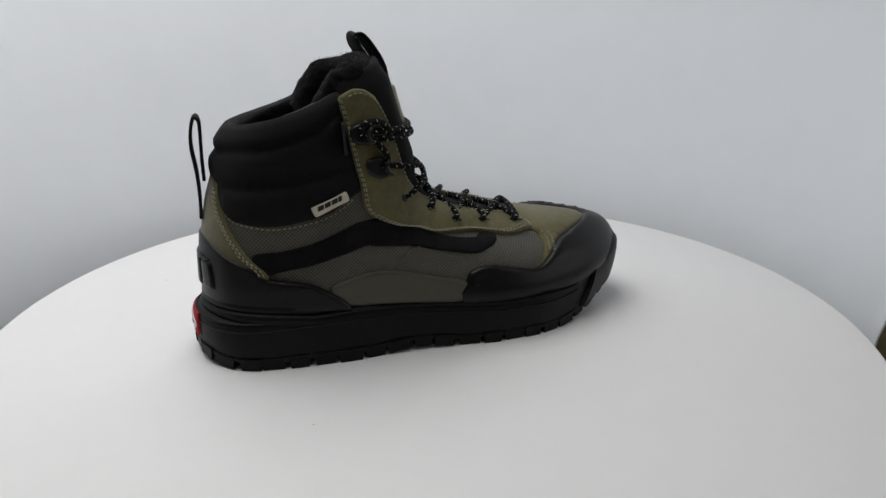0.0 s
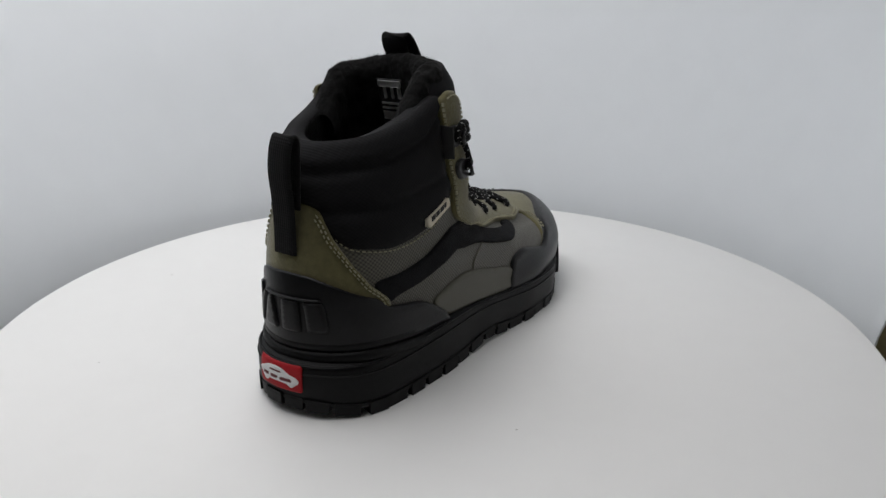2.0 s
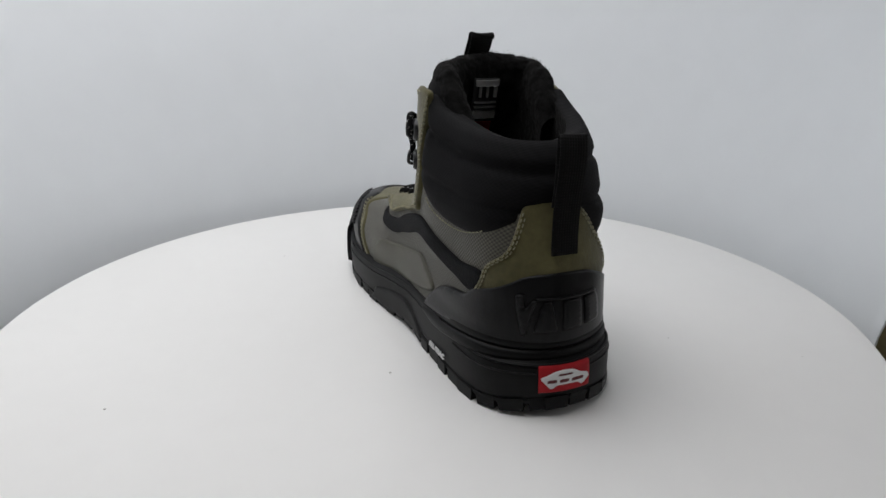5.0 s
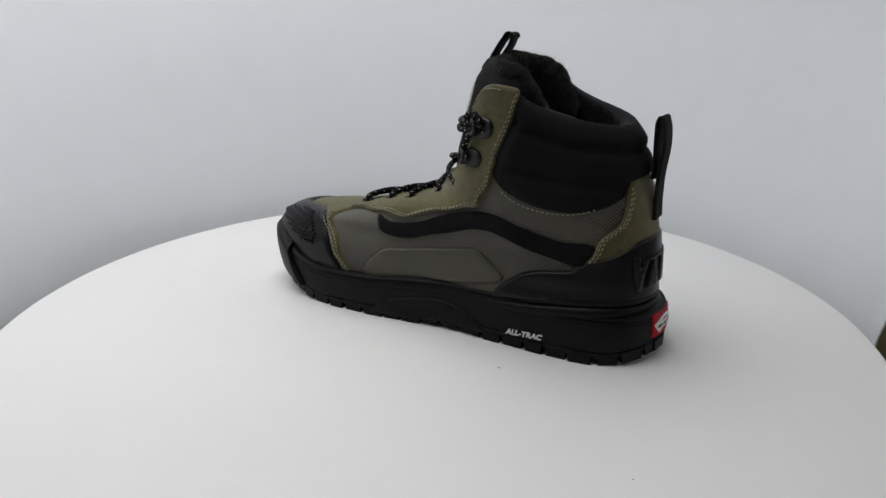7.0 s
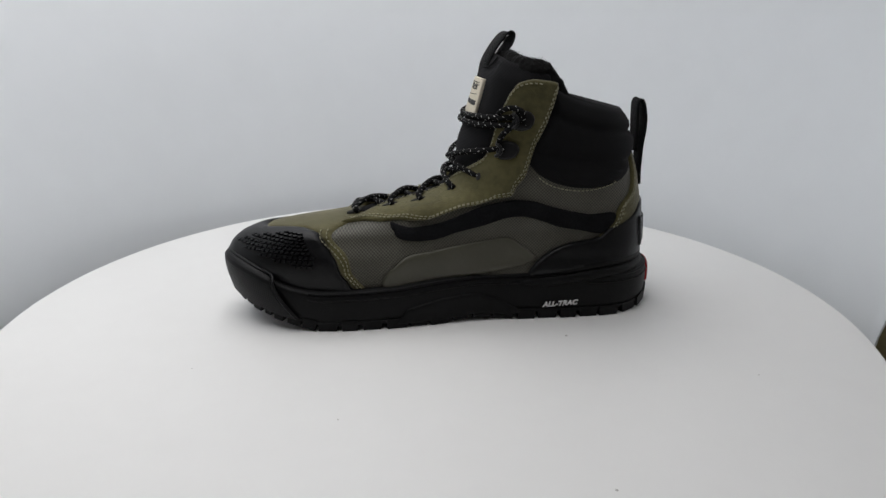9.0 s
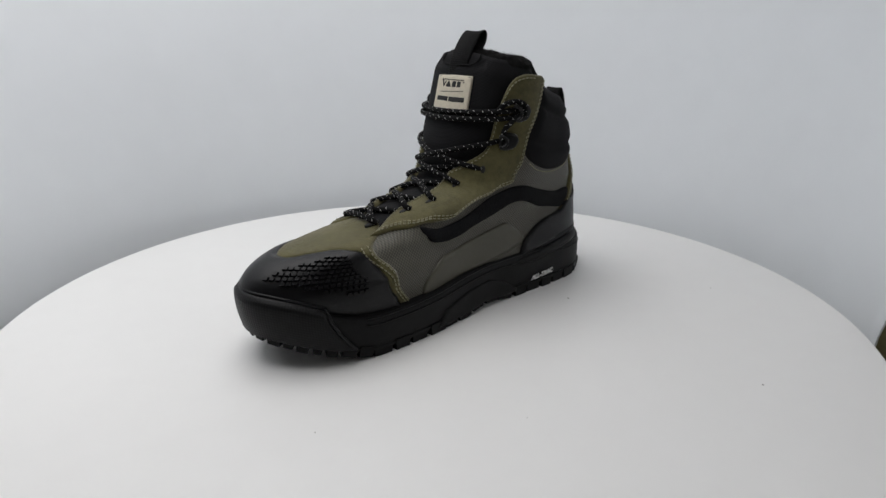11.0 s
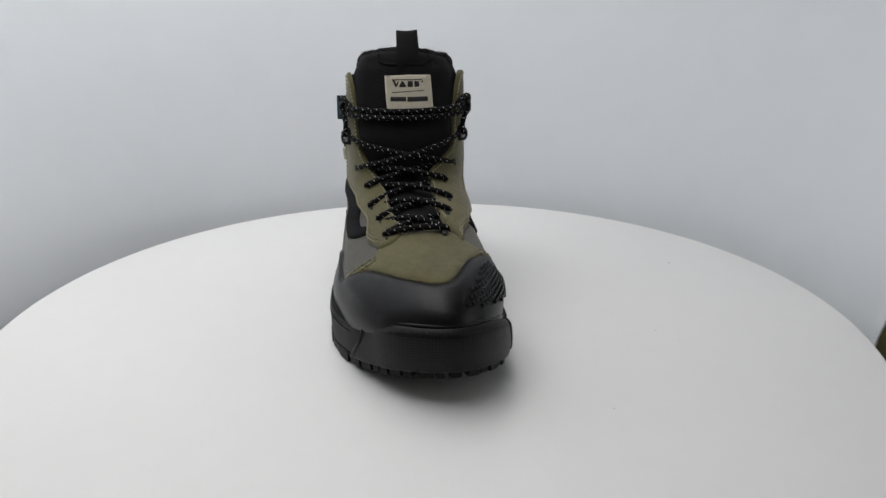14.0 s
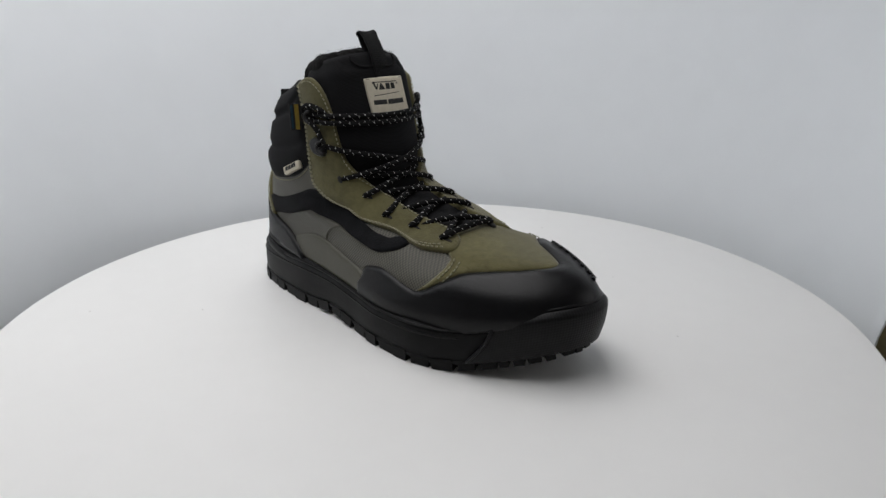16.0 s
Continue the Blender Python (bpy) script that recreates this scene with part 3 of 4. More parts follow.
def build_room():
    z0, z1 = -0.90, 1.75
    tagged(box("floor", -2.1, 2.1, -2.1, 2.1, z0 - 0.1, z0, FLOOR_WOOD), "dark olive-brown floor of the room", kind="structure")
    tagged(box("ceiling", -2.1, 2.1, -2.1, 2.1, z1, z1 + 0.1, WALL_PAINT), "white ceiling", kind="structure")
    tagged(box("wall_north", -2.1, 2.1, 2.0, 2.1, z0, z1, WALL_PAINT), "off-white painted wall", kind="structure")
    tagged(box("wall_south", -2.1, 2.1, -2.1, -2.0, z0, z1, WALL_PAINT), "off-white painted wall", kind="structure")
    tagged(box("wall_east", 2.0, 2.1, -2.0, 2.0, z0, z1, WALL_PAINT), "off-white painted wall", kind="structure")
    tagged(box("wall_west", -2.1, -2.0, -2.0, 2.0, z0, z1, WALL_PAINT), "off-white painted wall", kind="structure")


def build_backdrop():
    """A white sheet that rises close behind the disc in a curve and leans outward."""
    prof = curve_through([-0.26, -0.10, -0.03, 0.0, 0.05, 0.15, 0.30, 0.60, 1.05], SHEET_RADII)
    verts, faces, n, levels = [], [], 110, 60
    a0, a1 = radians(SHEET_FROM), radians(SHEET_TO)
    for layer in (0.0, 0.0015):
        for k in range(levels):
            z = -0.26 + 1.31 * (k / (levels - 1)) ** 1.6
            for i in range(n):
                a = a0 + (a1 - a0) * i / (n - 1)
                r = float(prof(z)) + layer + 0.0010 * math.sin(5 * a + 1) * math.sin(4 * z)
                verts.append((r * math.cos(a), -0.02 + r * math.sin(a), z))
    m = n * levels
    for k in range(levels - 1):
        for i in range(n - 1):
            q = (k * n + i, k * n + i + 1, (k + 1) * n + i + 1, (k + 1) * n + i)
            faces += [q[::-1], tuple(m + e for e in q)]
    rim = [k * n for k in range(levels)] + [(levels - 1) * n + i for i in range(1, n)] + [k * n + n - 1 for k in range(levels - 2, -1, -1)] + [i for i in range(n - 2, 0, -1)]
    for a, b in zip(rim, rim[1:] + rim[:1]):
        faces.append((a, b, b + m, a + m))
    ob = new("backdrop", mesh_of("backdrop", verts, faces, None, True, (PAPER,)))
    tagged(ob, "plain white sheet curved round behind the turntable", kind="structure")


SHEET_FROM, SHEET_TO = 3.3, 200.0
SHEET_RADII = [0.322, 0.326, 0.331, 0.339, 0.354, 0.388, 0.444, 0.56, 0.73]


def build_table():
    t = thing("photo_table", "olive-brown wooden table under the turntable and backdrop", "table")
    me = box("tabletop", -0.95, 1.15, -0.62, 0.95, -0.30, -0.262, TABLE_WOOD)
    me.parent = t
    for x in (-0.90, 1.10):
        for y in (-0.57, 0.90):
            leg = box("leg", x - 0.025, x + 0.025, y - 0.025, y + 0.025, -0.90, -0.30, TABLE_WOOD)
            leg.parent = t
    return t


def build_turntable():
    t = thing("turntable", "round white laminate turntable disc, slowly turning", "turntable")
    r = 0.2890
    part("disc", lathe("disc", [(0.02, -0.018), (r - 0.001, -0.018), (r, -0.017), (r, -0.0012), (r - 0.0004, -0.0004), (r - 0.0014, 0.0)], DISC_WHITE, 220), t, "white laminate disc")
    part("spindle", lathe("spindle", [(0.05, -0.2615), (0.05, -0.05), (0.03, -0.045), (0.03, -0.018)], WALL_PAINT, 48), t, "white turntable drive column")
    for x, y, s in ((0.069, 0.0718, 0.0010), (0.0843, 0.224, 0.0008), (0.05, -0.11, 0.0006), (0.21, 0.16, 0.0005), (-0.03, 0.13, 0.0006), (0.30, 0.10, 0.0005), (0.0, -0.17, 0.0005)):
        rows = [(s * 0.7, 0.0), (s, s * 0.25), (s * 0.5, s * 0.5)]
        part("dust_speck", lathe("dust_speck", rows, DUST, 7, (x - AXIS_X, y - AXIS_Y)), t, "grey dust speck")
    return t


# ---- the boot ----
UP = sampler(upper_grid(), V_MAX)


def w_of(z):
    return float(v_of_z(z))


def bulge(s):
    """The sole's side wall: a slightly hollow flank between a proud foot and a rounded top."""
    return 0.0010 * math.sin(math.pi * s) + (-0.0035 * max(0.0, (s - 0.88) / 0.12) ** 2) + 0.0010 * max(0.0, 1 - s / 0.25)


SOLE = sampler(sole_grid([(s, bulge(s)) for s in np.linspace(0, 1, 40)]), 1.0)


def ring_mesh(name, grid, mat, cap_low=False, cap_high=False):
    nv, nu = grid.shape[0], grid.shape[1] - 1
    verts = grid[:, :-1].reshape(-1, 3) - AXIS
    faces = []
    for k in range(nv - 1):
        for i in range(nu):
            j = (i + 1) % nu
            faces.append((k * nu + i, k * nu + j, (k + 1) * nu + j, (k + 1) * nu + i))
    if cap_low:
        faces.append(tuple(range(nu))[::-1])
    if cap_high:
        faces.append(tuple((nv - 1) * nu + i for i in range(nu)))
    uvs = np.stack([np.tile(np.arange(nu) / nu * 0.62, nv), np.repeat(np.arange(nv) / max(nv - 1, 1) * 0.05, nu)], 1)
    return mesh_of(name, verts, faces, uvs, True, (mat,))


def collar_top(u):
    u = (u + 0.5) % 1 - 0.5
    a = np.array(COLLAR_TOP)
    return float(np.interp(u, a[:, 0], a[:, 1])) if abs(u) < 0.335 else w_of(0.150)


def build_boot():
    boot = thing("hiking_boot", "olive suede and black rubber lace-up hiking boot standing on the turntable", "boot")

    # sole
    low = [(0.125, -0.014), (0.120, -0.004), (0.135, 0.0004), (0.20, 0.0012), (0.225, 0.0009), (0.232, -0.0012)]
    part("outsole", ring_mesh("outsole", sole_grid(low), SOLE_RUBBER, True, False), boot, "black rubber lugged outsole")
    mid = [(0.228, -0.0014), (0.240, 0.0004)] + [(s, bulge(s)) for s in np.linspace(0.26, 1, 16)] + [(1.0, -0.0065), (0.97, -0.012)]
    part("midsole", ring_mesh("midsole", sole_grid(mid), SOLE_RUBBER, False, True), boot, "thick black rubber midsole")

    # base of the upper: black cloth under all panels
    uu = np.linspace(0, 1, 193)[:-1]
    ww = np.linspace(0, 1, 40)
    tops = np.array([collar_top(u) - 0.004 for u in uu])
    g = np.stack([UP(uu, tops * s, np.full(len(uu), -0.0008)) for s in ww])
    g = np.concatenate([g, g[:, :1]], 1)
    part("upper_base", ring_mesh("upper_base", g, PLAIN_BLACK), boot, "black cloth base of the upper")
    # lining inside the shaft, and a footbed
    g = np.stack([UP(uu, (tops - 0.001) * s + (1 - s) * w_of(0.045), np.full(len(uu), -0.0095)) for s in np.linspace(0, 1, 24)])[::-1]
    g = np.concatenate([g, g[:, :1]], 1)
    part("lining", ring_mesh("lining", g, FLEECE, False, True), boot, "black fleece lining")

    part("quarter_panel", panel("quarter_panel", UP, QUARTER_OUT, 0.0010, 0.0, slots=(WEAVE,)), boot, "olive-grey coarse woven quarter panel")
    part("quarter_panel", panel("quarter_panel", UP, QUARTER_IN, 0.0010, 0.0, slots=(WEAVE,)), boot, "olive-grey coarse woven quarter panel")

    # padded collar with quilting seams
    seam_a = np.array([(-0.34, 0.1700), (-0.277, 0.1700), (-0.232, 0.1600), (-0.148, 0.1520), (-0.04, 0.1474), (0.04, 0.1474), (0.148, 0.1523), (0.232, 0.1611), (0.277, 0.1720), (0.34, 0.1740)])
    seam_b = np.array([(-0.34, 0.1420), (-0.296, 0.1400), (-0.230, 0.1346), (-0.150, 0.1308), (-0.071, 0.1290), (0.071, 0.1290), (0.150, 0.1308), (0.230, 0.1346), (0.296, 0.1393), (0.34, 0.1400)])

    def collar_puff(u, w, dist):
        body = 0.0032 * smooth01(dist / 0.014)
        for s, depth in ((seam_a, 0.0026), (seam_b, 0.0022)):
            d = np.abs(w - np.interp(u, s[:, 0], s[:, 1]))
            body = body - depth * np.exp(-(d / 0.0028) ** 2)
        lean = 1 - 0.6 * smooth01((np.abs(u) - 0.26) / 0.05)
        return body * lean
    part("collar", panel("collar", UP, COLLAR, 0.0022, 0.0002, puff=collar_puff, lip=0.005, back=-0.0085, slots=(BLACK_CLOTH, FLEECE)), boot, "padded black cloth ankle collar")

    # tongue, with wings inside the collar
    tongue = [(0.30, w_of(0.085)), (0.275, w_of(0.12)), (0.255, w_of(0.147)), (0.272, w_of(0.159)), (0.305, w_of(0.1655)), (0.345, w_of(0.1695)), (0.40, w_of(0.1725)), (0.45, w_of(0.1745)), (0.5, w_of(0.1750)), (0.55, w_of(0.1740)), (0.60, w_of(0.1715)), (0.655, w_of(0.1695)), (0.695, w_of(0.1675)), (0.735, w_of(0.163)), (0.762, w_of(0.153)), (0.755, w_of(0.14)), (0.725, w_of(0.12)), (0.70, w_of(0.085)), (0.56, w_of(0.0705)), (0.44, w_of(0.0705))]

    def tongue_puff(u, w, dist):
        wing = -0.0050 * smooth01((np.abs(u - 0.5) - 0.09) / 0.07)
        body = 0.0035 * smooth01(dist / 0.012) * smooth01((w - w_of(0.10)) / 0.02)
        pocket = 0.0012 * np.exp(-((w - w_of(0.166)) / 0.002) ** 2) * (np.abs(u - 0.5) < 0.09)
        return wing + body - pocket
    part("tongue", panel("tongue", UP, tongue, 0.0008, -0.0006, puff=tongue_puff, lip=0.004, back=-0.0155, slots=(BLACK_CLOTH, FLEECE)), boot, "padded black tongue with fleece back")

    # thick fleece on the back of the tongue and its wings, folded over at the top, with loose fibres
    crest = curve_through([0.215, 0.24, 0.28, 0.33, 0.39, 0.445, 0.50, 0.555, 0.61, 0.665, 0.705, 0.745, 0.785, 0.81], [0.143, 0.1560, 0.1685, 0.1735, 0.1755, 0.1768, 0.1772, 0.1768, 0.1755, 0.1740, 0.1722, 0.1690, 0.1570, 0.145])
    ring = [(-0.060, -0.0105), (-0.045, -0.0140), (-0.030, -0.0165), (-0.018, -0.0178), (-0.010, -0.0178), (-0.005, -0.0168), (-0.0018, -0.0146), (0.0, -0.0115), (-0.0008, -0.0080), (-0.0035, -0.0055), (-0.008, -0.0045), (-0.016, -0.0045)]
    prof = smooth_path(np.array(ring), 5)
    us = np.linspace(0.215, 0.81, 150)
    rows = np.stack([UP(us, np.array([w_of(max(float(crest(u)) + dz, 0.07)) for u in us]), np.full(len(us), h)) for dz, h in prof])
    rows[:, :, 2] += 0.0036 * smooth01(1 + prof[:, 0] / 0.03)[:, None] * np.exp(-((us - 0.5) / 0.14) ** 2)
    nv, nu = rows.shape[:2]
    flat = rows.reshape(-1, 3)
    lump = np.array([noise.noise(Vector(c) * 130) * 0.0011 + noise.noise(Vector(c) * 420) * 0.0006 for c in flat])
    out = np.cross(np.gradient(rows, axis=1), np.gradient(rows, axis=0)).reshape(-1, 3)
    out /= np.linalg.norm(out, axis=1, keepdims=True) + 1e-12
    flat = flat + out * lump[:, None]
    faces = [(k * nu + i, k * nu + i + 1, (k + 1) * nu + i + 1, (k + 1) * nu + i) for k in range(nv - 1) for i in range(nu - 1)]
    part("fleece_padding", mesh_of("fleece_padding", flat - AXIS, faces, None, True, (FLEECE,)), boot, "thick black fleece on the back of the tongue")
    rnd = np.random.RandomState(4)
    verts, faces = [], []
    for k in rnd.choice(np.arange(nu * (nv // 4), nu * (nv - 14)), 5200):
        d = rnd.normal(0, 1, 3)
        d += out[k] * np.sign(out[k] @ d) * 0.8
        d *= rnd.uniform(0.0004, 0.0009) / np.linalg.norm(d)
        side = np.cross(d, rnd.normal(0, 1, 3))
        side *= 0.00010 / (np.linalg.norm(side) + 1e-12)
        base = flat[k] + rnd.normal(0, 0.0007, 3) - d * 0.25
        i0 = len(verts)
        verts += [base - side, base + side, base + d]
        faces.append((i0, i0 + 1, i0 + 2))
    tagged(part("fleece_fibres", mesh_of("fleece_fibres", np.array(verts) - AXIS, faces, None, False, (FLEECE,)), boot, "loose fibres of the black fleece"), kind="stuff")

    # leather and rubber overlays
    part("vamp", panel("vamp", UP, VAMP, 0.0016, 0.0006, step=0.0024, sharp=0.3, slots=(SUEDE,)), boot, "olive suede vamp")
    part("side_panel", panel("side_panel", UP, SIDE_OUT, 0.0012, 0.0014, slots=(SMOOTH_OLIVE,)), boot, "smooth olive synthetic side panel")
    part("side_panel", panel("side_panel", UP, SIDE_IN, 0.0012, 0.0014, slots=(SMOOTH_OLIVE,)), boot, "smooth olive synthetic side panel")
    part("side_stripe", panel("side_stripe", UP, STRIPE_OUT, 0.0016, 0.0011, step=0.0024, slots=(BLACK_SUEDE,)), boot, "wavy black suede side stripe")
    part("side_stripe", panel("side_stripe", UP, STRIPE_IN, 0.0016, 0.0011, step=0.0024, slots=(BLACK_SUEDE,)), boot, "wavy black suede side stripe")
    part("heel_counter", panel("heel_counter", UP, COUNTER, 0.0016, 0.0018, step=0.0024, slots=(SUEDE,)), boot, "olive suede heel counter")
    part("eyestay", panel("eyestay", UP, STAY_OUT, 0.0018, 0.0018, step=0.0022, sharp=0.3, slots=(SUEDE,)), boot, "olive suede lace stay")
    part("eyestay", panel("eyestay", UP, STAY_IN, 0.0018, 0.0018, step=0.0022, sharp=0.3, slots=(SUEDE,)), boot, "olive suede lace stay")
    part("heel_cup", panel("heel_cup", UP, CUP, 0.0026, 0.0020, step=0.0024, sharp=0.3, slots=(RUBBER,)), boot, "moulded black rubber heel cup")
    part("toe_cap", panel("toe_cap", UP, CAP, 0.0026, 0.0010, step=0.0024, lip=0.0024, sharp=0.4, slots=(RUBBER,)), boot, "smooth black rubber toe cap")
    return boot


def edge_line(points, first, last, inset, k=(0.62, 1.0)):
    """A line that runs along an outline, inset from its edge (indices of outline points)."""
    kk = np.array(k)
    c = closed_curve(np.asarray(points) * kk, 10)
    tang = np.roll(c, -1, 0) - np.roll(c, 1, 0)
    nrm = np.stack([-tang[:, 1], tang[:, 0]], 1) / (np.linalg.norm(tang, axis=1, keepdims=True) + 1e-12)
    area = np.sum(c[:, 0] * np.roll(c[:, 1], -1) - np.roll(c[:, 0], -1) * c[:, 1])
    c = c + nrm * np.sign(area) * inset
    idx = np.arange(first * 10, last * 10 + 1) % len(c)
    return (c[idx] / kk)[::5]


def rect(u0, u1, w0, w1):
    return [(u0, w0), ((u0 + u1) / 2, w0), (u1, w0), (u1, (w0 + w1) / 2), (u1, w1), ((u0 + u1) / 2, w1), (u0, w1), (u0, (w0 + w1) / 2)]


SOLE_K = (0.66, 0.030)


def build_sole_details(boot):
    bumper = [(0.417, 0.97), (0.44, 0.985), (0.47, 0.985), (0.5, 0.985), (0.53, 0.985), (0.555, 0.985), (0.573, 0.96), (0.584, 0.6), (0.597, 0.22), (0.575, 0.17), (0.5, 0.17), (0.43, 0.17), (0.396, 0.22), (0.407, 0.6)]
    part("toe_bumper", panel("toe_bumper", SOLE, bumper, 0.0016, 0.0010, SOLE_K, 0.0022, 0.0012, sharp=0.6, slots=(GRID_RUBBER,)), boot, "black rubber toe bumper with a fine diamond texture")
    lip = np.array([(0.397, 0.24), (0.408, 0.62), (0.417, 0.955), (0.44, 0.975), (0.47, 0.98), (0.5, 0.98), (0.53, 0.98), (0.555, 0.975), (0.573, 0.95), (0.584, 0.62), (0.596, 0.24)])
    line = smooth_path(lip, 8)
    part("bumper_rim", tube("bumper_rim", SOLE(line[:, 0], line[:, 1], np.full(len(line), 0.0024)), 0.0011, RUBBER), boot, "black rubber rim round the toe bumper")
    # moulded lines along the midsole
    for lo, hi, share, r in ((-0.125, 0.39, 0.93, 0.0009), (0.61, 0.865, 0.93, 0.0009), (-0.11, 0.385, 0.78, 0.0005), (0.61, 0.86, 0.78, 0.0005)):
        u = np.linspace(lo, hi, 120)
        part("moulded_line", tube("moulded_line", SOLE(u, np.full(120, share), np.full(120, 0.0002)), r, SOLE_RUBBER, 6), boot)
    # heel bands between sole and heel cup
    for z0, z1, reach, lift in ((0.0290, 0.0352, 0.190, 0.0050), (0.0354, 0.0412, 0.165, 0.0042)):
        u = np.linspace(-reach, reach, 41)
        fall = 0.0060 * smooth01((np.abs(u) - 0.05) / 0.12)
        half = (z1 - z0) / 2 * np.sqrt(np.clip((reach - np.abs(u)) / 0.03, 0.03, 1))
        mid_z = (z0 + z1) / 2 - fall
        edge = [(a, w_of(z)) for a, z in zip(u, mid_z - half)] + [(a, w_of(z)) for a, z in zip(u[::-1], (mid_z + half)[::-1])]
        ease = functools.partial(lambda a, w, d, reach: -0.0018 * smooth01((np.abs(a) - reach + 0.075) / 0.07), reach=reach)
        part("heel_band", panel("heel_band", UP, edge, 0.0016, lift - 0.0010, (0.62, 1.0), 0.0022, 0.0022, puff=ease, slots=(SOLE_RUBBER,)), boot, "moulded black rubber band round the heel")
    # arch relief on the inner flank
    arch = [(0.690, 0.10), (0.705, 0.45), (0.74, 0.58), (0.775, 0.58), (0.800, 0.42), (0.822, 0.15), (0.80, 0.08), (0.74, 0.08)]
    part("arch_plate", panel("arch_plate", SOLE, arch, 0.0012, 0.0002, SOLE_K, 0.0028, 0.0014, sharp=0.85, slots=(SOLE_RUBBER,)), boot, "raised black rubber arch plate")
    # red heel patch with a white shape on it
    patch = part("heel_patch", panel("heel_patch", SOLE, rect(-0.0212, 0.0212, 0.38, 0.93), 0.0012, 0.0003, SOLE_K, 0.0018, 0.0008, sharp=1.0, slots=(RED,)), boot, "small red rubber heel patch")
    white = [(-0.0198, 0.70), (-0.0150, 0.755), (-0.0085, 0.830), (0.0, 0.850), (0.0060, 0.820), (0.0110, 0.745), (0.0175, 0.69), (0.0195, 0.60), (0.0165, 0.535), (0.0145, 0.480), (0.0115, 0.480), (0.0095, 0.535), (-0.0080, 0.535), (-0.0100, 0.480), (-0.0130, 0.480), (-0.0150, 0.540), (-0.0175, 0.61)]
    shape = part("white_shape", panel("white_shape", SOLE, white, 0.0006, 0.0013, SOLE_K, 0.0014, 0.0005, slots=(WHITE_RUBBER,)), patch, "white moulded badge shape")
    for u0, u1, w0, w1 in ((-0.0070, 0.0050, 0.735, 0.775), (-0.0150, -0.0080, 0.595, 0.665), (-0.0058, 0.0016, 0.595, 0.665), (0.0036, 0.0140, 0.590, 0.660)):
        part("print_bar", panel("print_bar", SOLE, rect(u0, u1, w0, w1), 0.0003, 0.0018, SOLE_K, 0.0016, 0.0003, sharp=1.0, slots=(DARK_RED,)), patch)
    # white lettering on the inner flank
    txt = bpy.data.curves.new("sole_lettering", "FONT")
    txt.body, txt.size, txt.extrude, txt.align_x, txt.align_y, txt.shear, txt.offset = "ALL-TRAC", 1.0, 0.02, "CENTER", "CENTER", 0.25, 0.035
    holder = bpy.data.objects.new("lettering_form", txt)
    raw = bpy.data.meshes.new_from_object(holder)
    co = np.empty(len(raw.vertices) * 3)
    raw.vertices.foreach_get("co", co)
    co = co.reshape(-1, 3)
    half = np.abs(co[:, 0]).max()
    u = 0.8590 + co[:, 0] / half * 0.0188
    share = 0.335 + 0.025 * co[:, 0] / half + co[:, 1] * 0.150
    pos = SOLE(u, share, 0.0010 + 0.0006 * (co[:, 2] > 0)) - AXIS
    raw.vertices.foreach_set("co", pos.ravel())
    raw.materials.clear()
    raw.materials.append(WHITE_RUBBER)
    raw.update()
    bpy.data.objects.remove(holder)
    part("lettering", raw, boot, "white printed lettering on the sole")
    # lugs along the lower edge
    v = [(x, y, z) for z, k in ((0.0, 0.92), (0.0050, 1.0), (0.0070, 0.94)) for x, y in ((-0.0056 * k, -0.006), (0.0056 * k, -0.006), (0.0056 * k, 0.0010 * k), (-0.0056 * k, 0.0010 * k))]
    f = [(3, 2, 1, 0), (8, 9, 10, 11)] + [(4 * r + i, 4 * r + (i + 1) % 4, 4 * r + 4 + (i + 1) % 4, 4 * r + 4 + i) for r in (0, 1) for i in range(4)]
    lug = mesh_of("lug", v, f, None, False, (SOLE_RUBBER,))
    foot = sole_grid([(0.0, 0.0)])[0]
    way = np.concatenate([[0], np.cumsum(np.linalg.norm(np.diff(foot, axis=0), axis=1))])
    at, i = 0.0, 0
    while at < way[-1] - 0.004:
        x_here = float(np.interp(at, way, foot[:, 0]))
        pitch = 0.0150 - 0.0062 * float(smooth01((x_here - 0.225) / 0.04)) + 0.0016 * ((i * 7) % 5 - 2) / 2
        at += pitch / 2
        k = min(int(np.searchsorted(way, at)), len(foot) - 3)
        c, d = foot[k], foot[k + 2] - foot[max(k - 2, 0)]
        ob = part("lug", lug, boot)
        turn = Matrix.Rotation(math.atan2(d[1], d[0]), 4, "Z") @ Matrix.Rotation(-math.atan2(d[2], math.hypot(d[0], d[1])), 4, "Y")
        ob.matrix_local = Matrix.Translation(Vector(c - AXIS) + Vector((0, 0, 0.0009 * float(smooth01((c[0] - 0.25) / 0.03))))) @ turn @ Matrix.Diagonal(((pitch - 0.0021) / 0.0112, -1.0 - 0.7 * (i % 2), 1, 1))
        at += pitch / 2
        i += 1


def lace(boot, pts, h):
    q = smooth_path(np.array([(a, b, c) for (a, b), c in zip(pts, h)]), 14)
    p = UP(q[:, 0], q[:, 1], q[:, 2])
    part("lace", tube("lace", p, 0.0018, LACE, 10), boot, "round black shoelace with white flecks")


